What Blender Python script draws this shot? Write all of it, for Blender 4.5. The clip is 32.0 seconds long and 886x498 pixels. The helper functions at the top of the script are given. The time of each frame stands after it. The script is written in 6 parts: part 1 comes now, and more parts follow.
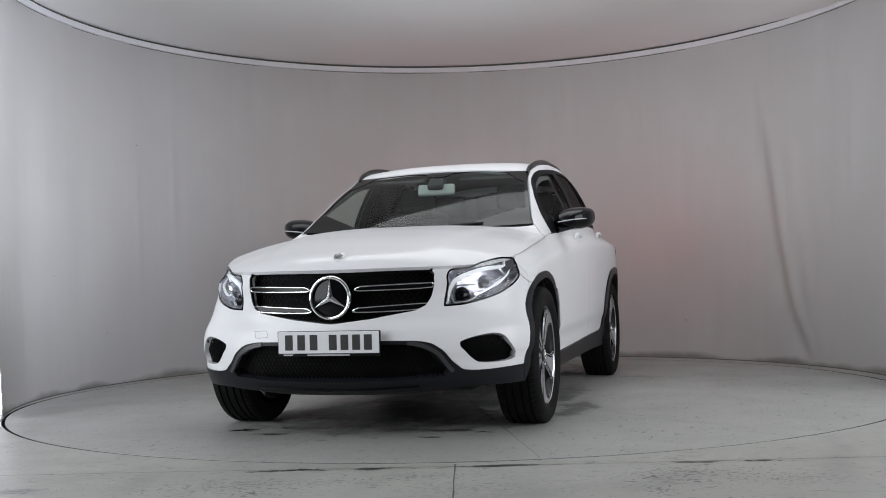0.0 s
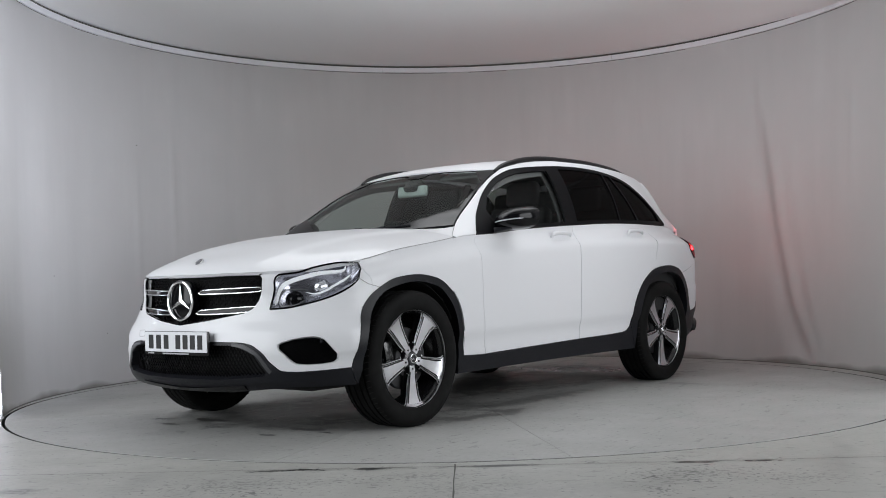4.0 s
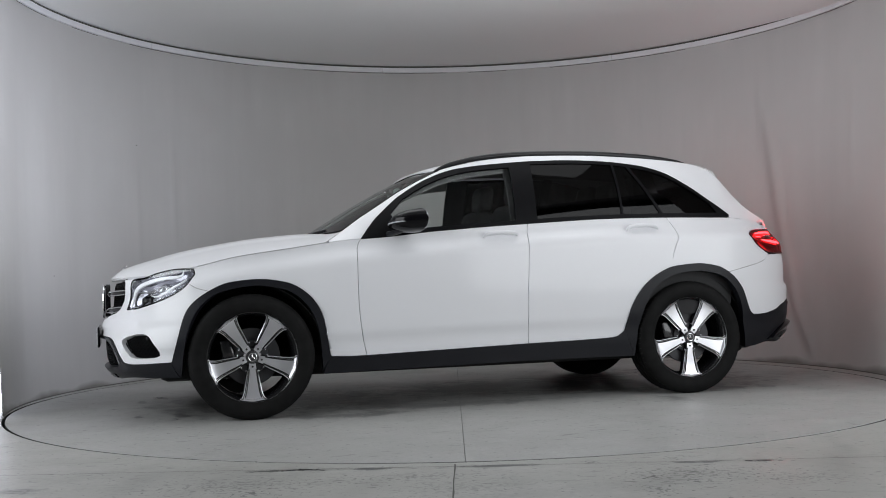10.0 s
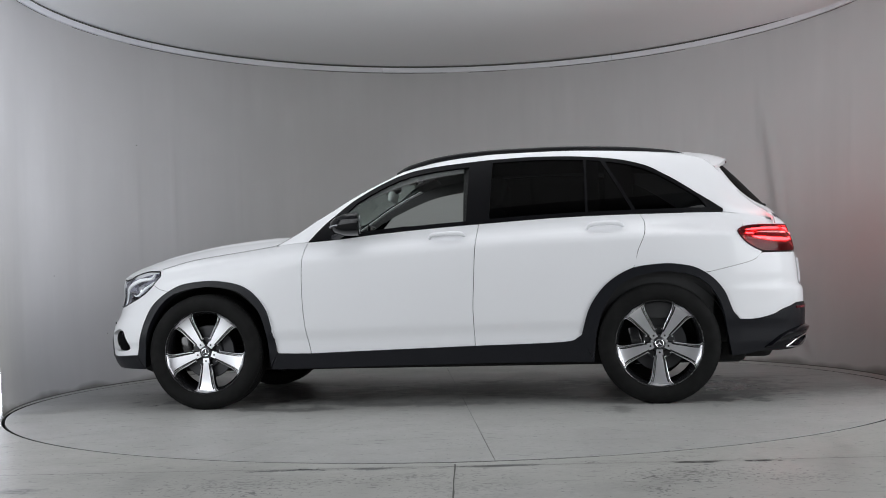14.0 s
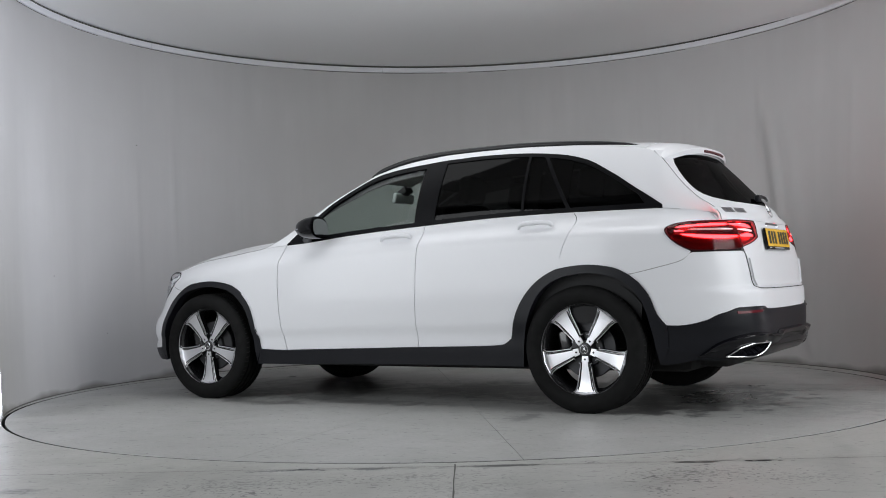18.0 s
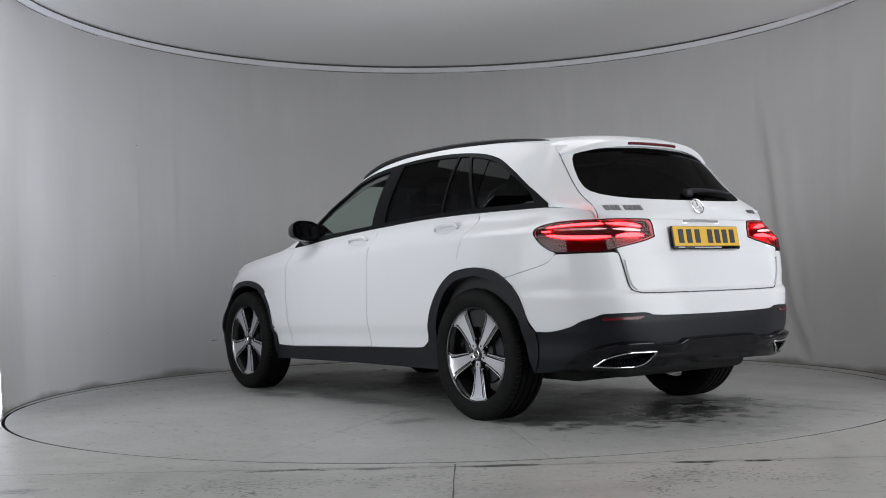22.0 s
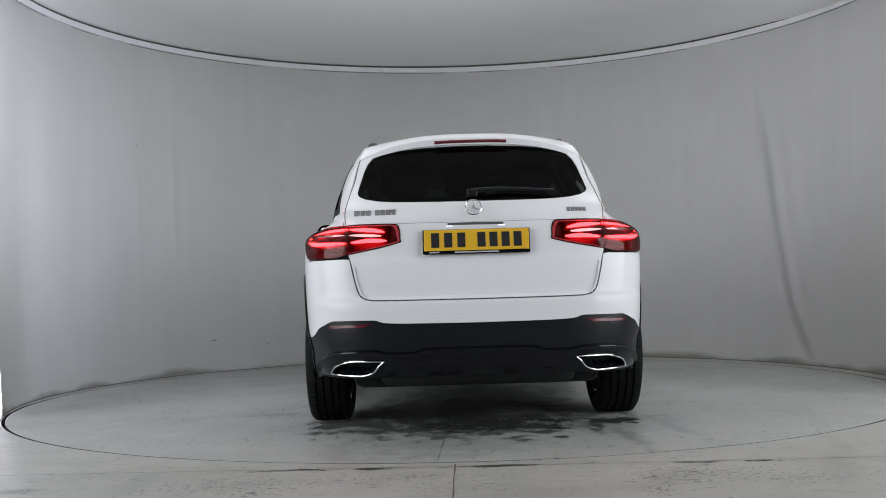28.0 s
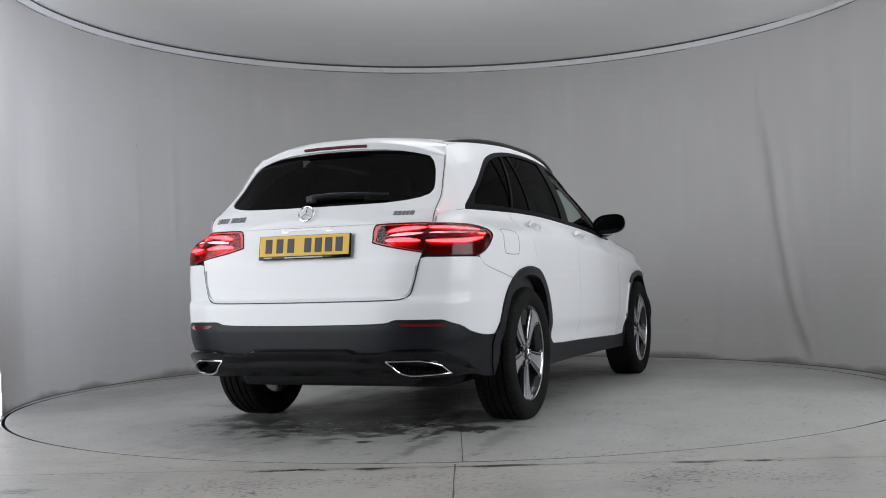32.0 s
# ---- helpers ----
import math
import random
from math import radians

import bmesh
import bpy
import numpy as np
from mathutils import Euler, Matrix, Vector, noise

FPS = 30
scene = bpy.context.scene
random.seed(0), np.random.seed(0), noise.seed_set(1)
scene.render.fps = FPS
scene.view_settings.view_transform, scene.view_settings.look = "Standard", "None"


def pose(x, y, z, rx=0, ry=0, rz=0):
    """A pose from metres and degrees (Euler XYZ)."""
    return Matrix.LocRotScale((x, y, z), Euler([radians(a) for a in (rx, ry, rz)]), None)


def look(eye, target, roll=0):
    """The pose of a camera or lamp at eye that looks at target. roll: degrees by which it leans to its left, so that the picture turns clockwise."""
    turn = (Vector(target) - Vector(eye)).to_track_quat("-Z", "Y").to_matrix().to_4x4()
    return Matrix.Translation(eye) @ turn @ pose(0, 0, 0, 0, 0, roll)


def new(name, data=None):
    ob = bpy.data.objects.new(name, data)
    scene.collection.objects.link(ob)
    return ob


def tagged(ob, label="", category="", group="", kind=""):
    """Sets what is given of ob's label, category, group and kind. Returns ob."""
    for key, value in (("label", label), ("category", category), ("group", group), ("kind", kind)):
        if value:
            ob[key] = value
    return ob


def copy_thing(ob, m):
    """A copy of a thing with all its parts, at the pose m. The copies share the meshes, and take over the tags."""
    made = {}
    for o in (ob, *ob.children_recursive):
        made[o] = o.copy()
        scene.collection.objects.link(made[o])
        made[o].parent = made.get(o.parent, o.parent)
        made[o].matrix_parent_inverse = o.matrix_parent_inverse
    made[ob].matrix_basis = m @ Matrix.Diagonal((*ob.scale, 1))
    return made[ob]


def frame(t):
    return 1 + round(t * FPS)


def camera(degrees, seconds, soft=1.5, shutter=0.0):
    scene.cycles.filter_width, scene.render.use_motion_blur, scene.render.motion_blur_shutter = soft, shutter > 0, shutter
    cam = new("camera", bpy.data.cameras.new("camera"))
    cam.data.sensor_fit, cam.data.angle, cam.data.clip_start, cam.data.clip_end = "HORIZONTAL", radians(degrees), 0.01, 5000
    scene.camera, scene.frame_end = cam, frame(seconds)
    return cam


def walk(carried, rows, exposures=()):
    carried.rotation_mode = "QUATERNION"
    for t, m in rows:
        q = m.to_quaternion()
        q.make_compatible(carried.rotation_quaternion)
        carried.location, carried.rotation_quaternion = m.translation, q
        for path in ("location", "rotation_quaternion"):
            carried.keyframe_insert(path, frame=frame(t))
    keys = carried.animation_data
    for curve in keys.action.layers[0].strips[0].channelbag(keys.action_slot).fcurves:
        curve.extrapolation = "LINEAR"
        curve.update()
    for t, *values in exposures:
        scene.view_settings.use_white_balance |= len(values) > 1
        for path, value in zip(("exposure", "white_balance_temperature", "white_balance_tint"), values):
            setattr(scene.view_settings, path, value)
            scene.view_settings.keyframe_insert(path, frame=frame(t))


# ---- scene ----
# ---- camera: a tripod before the open side of a round studio ----
cam = camera(44.46, 32.0, soft=0.95)
EYE = (0.0, -7.567, 0.776)
YAW, PITCH, ROLL = -0.0144, 0.0289, -0.0276
AHEAD = (math.sin(YAW) * math.cos(PITCH), math.cos(YAW) * math.cos(PITCH), math.sin(PITCH))
CAM = look(EYE, (EYE[0] + 7 * AHEAD[0], EYE[1] + 7 * AHEAD[1], EYE[2] + 7 * AHEAD[2]), math.degrees(ROLL))
walk(cam, [(0.0, CAM), (32.0, CAM)], exposures=[(0.0, 0.0), (3.0, -0.02), (6.0, 0.02), (8.0, 0.01), (9.0, 0.01), (9.9, -0.19), (13.0, -0.10), (17.0, -0.10), (20.0, -0.08), (24.0, -0.09), (28.0, 0.05), (30.0, 0.05), (32.0, 0.05)])

# ---- world and lamps ----
world = bpy.data.worlds.new("studio_world")
scene.world = world
world.use_nodes = True
world.node_tree.nodes["Background"].inputs["Color"].default_value = (0.8, 0.85, 1.0, 1)
world.node_tree.nodes["Background"].inputs["Strength"].default_value = 0.02


def area_lamp(name, eye, target, width, height, watts, colour, spread=180):
    data = bpy.data.lights.new(name, "AREA")
    data.shape, data.size, data.size_y, data.energy, data.color = "RECTANGLE", width, height, watts, colour
    data.spread = radians(spread)
    ob = new(name, data)
    ob.matrix_world = look(eye, target)
    return ob


# strip lamps beside the opening, the light ceiling over its front half, and the soft lamps over the camera
area_lamp("side_lamp", (-2.80, -1.13, 1.45), (-3.10, -0.45, 1.45), 0.06, 2.8, 21, (0.80, 0.85, 1.0), 88)
area_lamp("side_lamp", (2.94, -1.30, 1.45), (3.26, -0.60, 1.45), 0.10, 2.8, 27, (0.92, 0.93, 1.0), 115)
area_lamp("ceiling_lamp", (0, -0.38, 2.88), (0, -0.38, 0), 3.4, 1.35, 32, (0.95, 0.975, 1.0))
area_lamp("front_lamp", (-4.4, -3.9, 2.15), (0, -0.9, 2.0), 4.0, 3.4, 182, (0.93, 0.965, 1.0))
area_lamp("front_lamp", (4.4, -3.9, 2.15), (0, -0.9, 2.0), 4.0, 3.4, 182, (0.94, 0.97, 1.0))
# ---- materials ----
def material(name, colour, rough=0.5, metal=0.0, coat=0.0, spec=0.5, glow=None, strength=0.0):
    m = bpy.data.materials.new(name)
    m.use_nodes = True
    b = m.node_tree.nodes["Principled BSDF"]
    b.inputs["Base Color"].default_value = (*colour, 1)
    b.inputs["Roughness"].default_value, b.inputs["Metallic"].default_value = rough, metal
    b.inputs["Coat Weight"].default_value, b.inputs["Specular IOR Level"].default_value = coat, spec
    b.inputs["Coat Roughness"].default_value = 0.04
    if glow:
        b.inputs["Emission Color"].default_value = (*glow, 1)
        b.inputs["Emission Strength"].default_value = strength
    return m


def nd(m, kind, **inputs):
    n = m.node_tree.nodes.new(kind)
    for key, value in inputs.items():
        n.inputs[key.replace("_", " ")].default_value = value
    return n


def link(m, a, b):
    m.node_tree.links.new(a, b)


def coords(m, scale=(1, 1, 1)):
    tc, mp = nd(m, "ShaderNodeTexCoord"), nd(m, "ShaderNodeMapping", Scale=scale)
    link(m, tc.outputs["Object"], mp.inputs["Vector"])
    return mp.outputs["Vector"]


def noise_fac(m, vec, scale, detail=4.0, lo=0.3, hi=0.7, rough=0.55):
    n = nd(m, "ShaderNodeTexNoise", Scale=scale, Detail=detail, Roughness=rough)
    link(m, vec, n.inputs["Vector"])
    r = nd(m, "ShaderNodeMapRange")
    r.inputs["From Min"].default_value, r.inputs["From Max"].default_value = lo, hi
    link(m, n.outputs["Fac"], r.inputs["Value"])
    return r.outputs["Result"]


def mix_colour(m, fac, a, b, blend="MIX"):
    x = nd(m, "ShaderNodeMix")
    x.data_type, x.blend_type = "RGBA", blend
    for sock, v in (("Factor", fac), ("A", a), ("B", b)):
        s = next(i for i in x.inputs if i.name == sock and (i.type == "RGBA" or sock == "Factor" and i.type == "VALUE"))
        if isinstance(v, (tuple, float, int)):
            s.default_value = (*v, 1) if isinstance(v, tuple) else v
        else:
            link(m, v, s)
    return next(o for o in x.outputs if o.type == "RGBA")


def surface(m, colour=None, rough=None, bump=None, strength=0.2, dist=0.002):
    b = m.node_tree.nodes["Principled BSDF"]
    if colour is not None:
        link(m, colour, b.inputs["Base Color"])
    if rough is not None:
        link(m, rough, b.inputs["Roughness"])
    if bump is not None:
        n = nd(m, "ShaderNodeBump", Strength=strength, Distance=dist)
        link(m, bump, n.inputs["Height"])
        link(m, n.outputs["Normal"], b.inputs["Normal"])
    return m


def maths(m, op, a, b):
    n = nd(m, "ShaderNodeMath")
    n.operation = op
    for k, s in enumerate((a, b)):
        if isinstance(s, float):
            n.inputs[k].default_value = s
        else:
            link(m, s, n.inputs[k])
    return n.outputs[0]


def glass(name, tint, through_amount, rough=0.02, shine=0.016, grazing=0.25):
    """A thin pane: mostly clear, with a gloss that grows at grazing angles."""
    m = bpy.data.materials.new(name)
    m.use_nodes = True
    t = m.node_tree
    t.nodes.remove(t.nodes["Principled BSDF"])
    clear, gloss, mixer, fres = nd(m, "ShaderNodeBsdfTransparent"), nd(m, "ShaderNodeBsdfGlossy", Roughness=rough), nd(m, "ShaderNodeMixShader"), nd(m, "ShaderNodeLayerWeight", Blend=0.5)
    clear.inputs["Color"].default_value = (*[c * through_amount for c in tint], 1)
    edge, fac = nd(m, "ShaderNodeMath"), nd(m, "ShaderNodeMath")
    edge.operation, fac.operation = "POWER", "MULTIPLY_ADD"
    link(m, fres.outputs["Facing"], edge.inputs[0])
    edge.inputs[1].default_value, fac.inputs[1].default_value, fac.inputs[2].default_value = 5.0, grazing, shine
    link(m, edge.outputs[0], fac.inputs[0])
    link(m, fac.outputs[0], mixer.inputs[0])
    link(m, clear.outputs[0], mixer.inputs[1])
    link(m, gloss.outputs[0], mixer.inputs[2])
    link(m, mixer.outputs[0], t.nodes["Material Output"].inputs["Surface"])
    return m


WHITE = material("white_paint", (0.755, 0.760, 0.785), 0.45, coat=0.5, spec=0.25)
WHITE.node_tree.nodes["Principled BSDF"].inputs["Coat Roughness"].default_value = 0.09
BLACK_PLASTIC = material("black_plastic", (0.010, 0.0105, 0.0135), 0.38, spec=0.22)
surface(BLACK_PLASTIC, bump=noise_fac(BLACK_PLASTIC, coords(BLACK_PLASTIC), 900), strength=0.15, dist=0.0006)
GLOSS_BLACK = material("gloss_black", (0.004, 0.004, 0.005), 0.12, spec=0.25)
SURROUND = material("window_frame_black", (0.005, 0.005, 0.006), 0.45, spec=0.07)
DARK = material("dark_void", (0.006, 0.006, 0.006), 0.9)
MESH_BLACK = material("grille_black", (0.003, 0.003, 0.0035), 0.5, spec=0.05)
RUBBER = material("tyre_rubber", (0.010, 0.010, 0.010), 0.7, spec=0.12)
HUB_GREY = material("hub_grey", (0.05, 0.05, 0.055), 0.35, metal=0.5)
DISC_STEEL = material("disc_steel", (0.05, 0.05, 0.053), 0.5, metal=0.7)
INDICATOR = material("indicator_strip", (0.55, 0.56, 0.60), 0.25, metal=0.3)
surface(RUBBER, colour=mix_colour(RUBBER, noise_fac(RUBBER, coords(RUBBER), 14), (0.005, 0.005, 0.005), (0.010, 0.010, 0.010)))
CHROME = material("chrome", (0.88, 0.88, 0.89), 0.16, metal=1.0)
ALLOY = material("machined_alloy", (0.74, 0.74, 0.77), 0.38, metal=1.0)
surface(ALLOY, bump=noise_fac(ALLOY, coords(ALLOY), 400), strength=0.05, dist=0.0005)
RIM_BLACK = material("rim_black", (0.010, 0.010, 0.011), 0.25, coat=0.4)
STEEL = material("brake_steel", (0.28, 0.28, 0.29), 0.35, metal=0.9)
CLEAR = glass("clear_glass", (0.80, 0.92, 0.87), 0.76, 0.0, 0.016, 0.9)
SIDE_CLEAR = glass("side_glass", (0.95, 0.985, 0.97), 0.94, 0.0, 0.010, 0.12)
TINT = glass("privacy_glass", (0.8, 0.85, 0.85), 0.022, 0.03, 0.014, 0.18)
SATIN_GREY = material("satin_grey", (0.045, 0.046, 0.05), 0.35, spec=0.4)
LENS = glass("lamp_lens", (0.97, 0.98, 0.99), 0.97)
RED_LENS = glass("red_lens", (0.88, 0.30, 0.32), 0.92, 0.06, 0.03)
LAMP_GREY = material("lamp_reflector", (0.62, 0.63, 0.66), 0.2, metal=0.8)
LIGHT_GUIDE = material("light_guide", (0.85, 0.87, 0.9), 0.2, glow=(0.95, 0.97, 1.0), strength=0.2)
RED_GLOW = material("tail_glow", (0.6, 0.02, 0.02), 0.4, glow=(1.0, 0.030, 0.035), strength=33.0)
REFLECTOR = material("red_reflector", (0.11, 0.010, 0.016), 0.2)
RED_DARK = material("tail_red", (0.014, 0.0015, 0.003), 0.3, spec=0.2)
LAMP_DARK = material("lamp_bowl", (0.42, 0.42, 0.47), 0.24, metal=0.85)
PALE_BAR = material("pale_lamp_bar", (0.80, 0.62, 0.64), 0.35, glow=(1.0, 0.45, 0.48), strength=0.35)
PLATE_LAMP = material("plate_lamp_glow", (0.9, 0.9, 0.95), 0.4, glow=(0.85, 0.88, 1.0), strength=0.8)
SEAM = material("panel_gap", (0.06, 0.06, 0.06), 0.8)
RAIL = material("satin_black", (0.010, 0.010, 0.011), 0.3, spec=0.3)
UNDER = material("underbody_metal", (0.02, 0.02, 0.02), 0.6, metal=0.3)
SHROUD = material("shroud_black", (0.004, 0.004, 0.006), 0.10, spec=0.35)
CABIN = material("cabin_fabric", (0.016, 0.016, 0.017), 0.8)
CABIN_LIGHT = material("cabin_lining", (0.13, 0.13, 0.13), 0.9)
MIRROR_BACK = material("mirror_back", (0.42, 0.46, 0.44), 0.5)
YELLOW = material("plate_yellow", (0.72, 0.42, 0.02), 0.45)
PLATE_WHITE = material("plate_white", (0.72, 0.73, 0.76), 0.4)
INK = material("plate_ink", (0.012, 0.012, 0.014), 0.5)
GREY_PRINT = material("grey_print", (0.4, 0.4, 0.42), 0.5)
MIRROR = material("mirror_glass", (0.55, 0.57, 0.60), 0.03, metal=1.0)
SEAM_PALE = material("pale_gap", (0.34, 0.34, 0.34), 0.8)

PLASTER = material("wall_plaster", (0.62, 0.61, 0.60), 0.85, spec=0.2)
v = coords(PLASTER, (1, 1, 0.12))
streaks = noise_fac(PLASTER, v, 5.0, 5.0)
blotch = noise_fac(PLASTER, coords(PLASTER), 1.1, 3.0)
c = mix_colour(PLASTER, streaks, (0.515, 0.508, 0.501), (0.565, 0.556, 0.548))
c = mix_colour(PLASTER, blotch, c, (0.508, 0.500, 0.493))
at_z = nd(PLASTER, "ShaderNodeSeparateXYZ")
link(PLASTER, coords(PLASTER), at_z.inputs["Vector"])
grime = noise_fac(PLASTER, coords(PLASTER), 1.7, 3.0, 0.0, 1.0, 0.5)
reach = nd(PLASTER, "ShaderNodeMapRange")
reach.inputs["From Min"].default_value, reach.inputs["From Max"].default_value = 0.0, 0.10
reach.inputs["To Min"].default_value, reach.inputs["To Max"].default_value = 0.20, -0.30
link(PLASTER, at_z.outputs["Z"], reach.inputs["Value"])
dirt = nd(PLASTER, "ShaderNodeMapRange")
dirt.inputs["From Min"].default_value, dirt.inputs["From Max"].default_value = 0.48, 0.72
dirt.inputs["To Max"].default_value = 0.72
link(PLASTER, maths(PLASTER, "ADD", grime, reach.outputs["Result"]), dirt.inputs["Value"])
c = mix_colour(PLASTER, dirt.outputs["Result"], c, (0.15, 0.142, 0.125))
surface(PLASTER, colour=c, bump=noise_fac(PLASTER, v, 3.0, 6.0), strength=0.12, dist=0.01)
CEILING = material("ceiling_cloth", (0.90, 0.895, 0.89), 0.9, spec=0.1)
FOOT_DIRT = material("grimy_strip", (0.12, 0.115, 0.105), 0.8)
JOINT = material("joint_dirt_and_gap_shade", (0.10, 0.098, 0.09), 0.9)
HALL = material("dark_hall_paint", (0.22, 0.22, 0.23), 0.8)
surface(HALL, colour=mix_colour(HALL, noise_fac(HALL, coords(HALL), 1.5), (0.20, 0.20, 0.21), (0.25, 0.25, 0.26)))
TRIM = material("trim_paint", (0.76, 0.76, 0.78), 0.5)


def spot(m, tc, noise_out, x, y, rx, ry_, turn, strength, reach=0.22, lo=0.70, hi=0.62):
    """An ellipse of dirt whose ragged edge comes from a noise."""
    p = nd(m, "ShaderNodeMapping", Location=(x, y, 0), Rotation=(0, 0, radians(turn)), Scale=(rx, ry_, 1))
    p.vector_type = "TEXTURE"
    link(m, tc.outputs["Object"], p.inputs["Vector"])
    d, e, r = nd(m, "ShaderNodeVectorMath"), nd(m, "ShaderNodeMath"), nd(m, "ShaderNodeMapRange")
    d.operation, e.operation = "LENGTH", "MULTIPLY_ADD"
    link(m, p.outputs["Vector"], d.inputs[0])
    link(m, d.outputs["Value"], e.inputs[0])
    e.inputs[1].default_value = reach
    link(m, noise_out, e.inputs[2])
    r.inputs["From Min"].default_value, r.inputs["From Max"].default_value = lo, hi
    r.inputs["To Max"].default_value = strength
    link(m, e.outputs[0], r.inputs["Value"])
    return r.outputs["Result"], p.outputs["Vector"]


def concrete(name, light, dark, seed, patches=(), crumbs=(), treads=()):
    """Worn concrete with dark patches (damp, oil, painted shade), crumbs of dirt and tyre treads: (x, y, long, wide,
    turn in degrees, strength).
    """
    m = material(name, light, 0.55, spec=0.35)
    tc, mp = nd(m, "ShaderNodeTexCoord"), nd(m, "ShaderNodeMapping", Location=(seed, seed * 2, 0))
    link(m, tc.outputs["Object"], mp.inputs["Vector"])
    vec = mp.outputs["Vector"]
    fine = noise_fac(m, vec, 38, 8.0, 0.25, 0.75)
    big = noise_fac(m, vec, 1.3, 5.0, 0.35, 0.7)
    spots = noise_fac(m, vec, 5.0, 9.0, 0.57, 0.72, 0.72)
    tc2 = nd(m, "ShaderNodeMapping", Scale=(9.0, 1.1, 1.0), Rotation=(0, 0, radians(14)))
    link(m, tc.outputs["Object"], tc2.inputs["Vector"])
    drag = noise_fac(m, tc2.outputs["Vector"], 1.6, 7.0, 0.42, 0.72, 0.65)
    pits = noise_fac(m, vec, 30.0, 4.0, 0.635, 0.68, 0.6)
    c = mix_colour(m, big, light, tuple(0.86 * a for a in light))
    c = mix_colour(m, fine, c, tuple(0.76 * a for a in light))
    c = mix_colour(m, drag, c, tuple(0.83 * a for a in light))
    c = mix_colour(m, spots, c, dark)
    c = mix_colour(m, pits, c, tuple(0.45 * a for a in dark))
    pv = nd(m, "ShaderNodeMapping", Scale=(0.5, 1.6, 1.0), Rotation=(0, 0, radians(-35)), Location=(seed, 1, 0))
    link(m, tc.outputs["Object"], pv.inputs["Vector"])
    specks = noise_fac(m, pv.outputs["Vector"], 15.0, 3.0, 0.625, 0.655, 0.6)
    thin = nd(m, "ShaderNodeMapping", Scale=(1.2, 20.0, 1.0), Rotation=(0, 0, radians(52)))
    link(m, tc.outputs["Object"], thin.inputs["Vector"])
    scratch = noise_fac(m, thin.outputs["Vector"], 2.2, 4.0, 0.63, 0.68, 0.6)
    c = mix_colour(m, maths(m, "MULTIPLY", specks, maths(m, "MULTIPLY", big, 0.85)), c, tuple(0.30 * a for a in light))
    c = mix_colour(m, maths(m, "MULTIPLY", scratch, 0.35), c, tuple(0.45 * a for a in light))
    grit = nd(m, "ShaderNodeTexNoise", Scale=42.0, Detail=5.0, Roughness=0.6)
    link(m, vec, grit.inputs["Vector"])
    for row in crumbs:
        c = mix_colour(m, spot(m, tc, grit.outputs["Fac"], *row, reach=0.16, lo=0.52, hi=0.48)[0], c, tuple(0.16 * a for a in light))
    for row in treads:
        band, at = spot(m, tc, fine, *row, reach=1.0, lo=1.5, hi=0.6)
        wave = nd(m, "ShaderNodeTexWave", Scale=9.0, Distortion=3.0, Detail=2.0)
        wave.inputs["Detail Scale"].default_value = 2.0
        link(m, at, wave.inputs["Vector"])
        c = mix_colour(m, maths(m, "MULTIPLY", band, wave.outputs["Fac"]), c, tuple(0.5 * a for a in light))
    wet_and_shade = None
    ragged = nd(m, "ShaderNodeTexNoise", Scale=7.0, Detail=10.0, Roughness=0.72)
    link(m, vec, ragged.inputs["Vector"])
    # patches: damp and scuffs, plus under-car shade painted through the same mask
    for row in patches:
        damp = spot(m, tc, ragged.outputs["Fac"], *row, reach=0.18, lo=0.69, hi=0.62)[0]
        wet_and_shade = damp if wet_and_shade is None else maths(m, "MAXIMUM", wet_and_shade, damp)
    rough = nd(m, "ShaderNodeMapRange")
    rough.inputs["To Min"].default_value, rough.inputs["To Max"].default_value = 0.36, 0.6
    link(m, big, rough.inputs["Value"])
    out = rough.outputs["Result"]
    if wet_and_shade is not None:
        c = mix_colour(m, wet_and_shade, c, tuple(0.10 * a for a in light))
        dry = nd(m, "ShaderNodeMapRange")
        link(m, wet_and_shade, dry.inputs["Value"])
        dry.inputs["To Min"].default_value, dry.inputs["To Max"].default_value = 1.0, 0.65
        mul = nd(m, "ShaderNodeMath")
        mul.operation = "MULTIPLY"
        link(m, out, mul.inputs[0])
        link(m, dry.outputs["Result"], mul.inputs[1])
        out = mul.outputs[0]
    return surface(m, colour=c, rough=out, bump=fine, strength=0.12, dist=0.002)


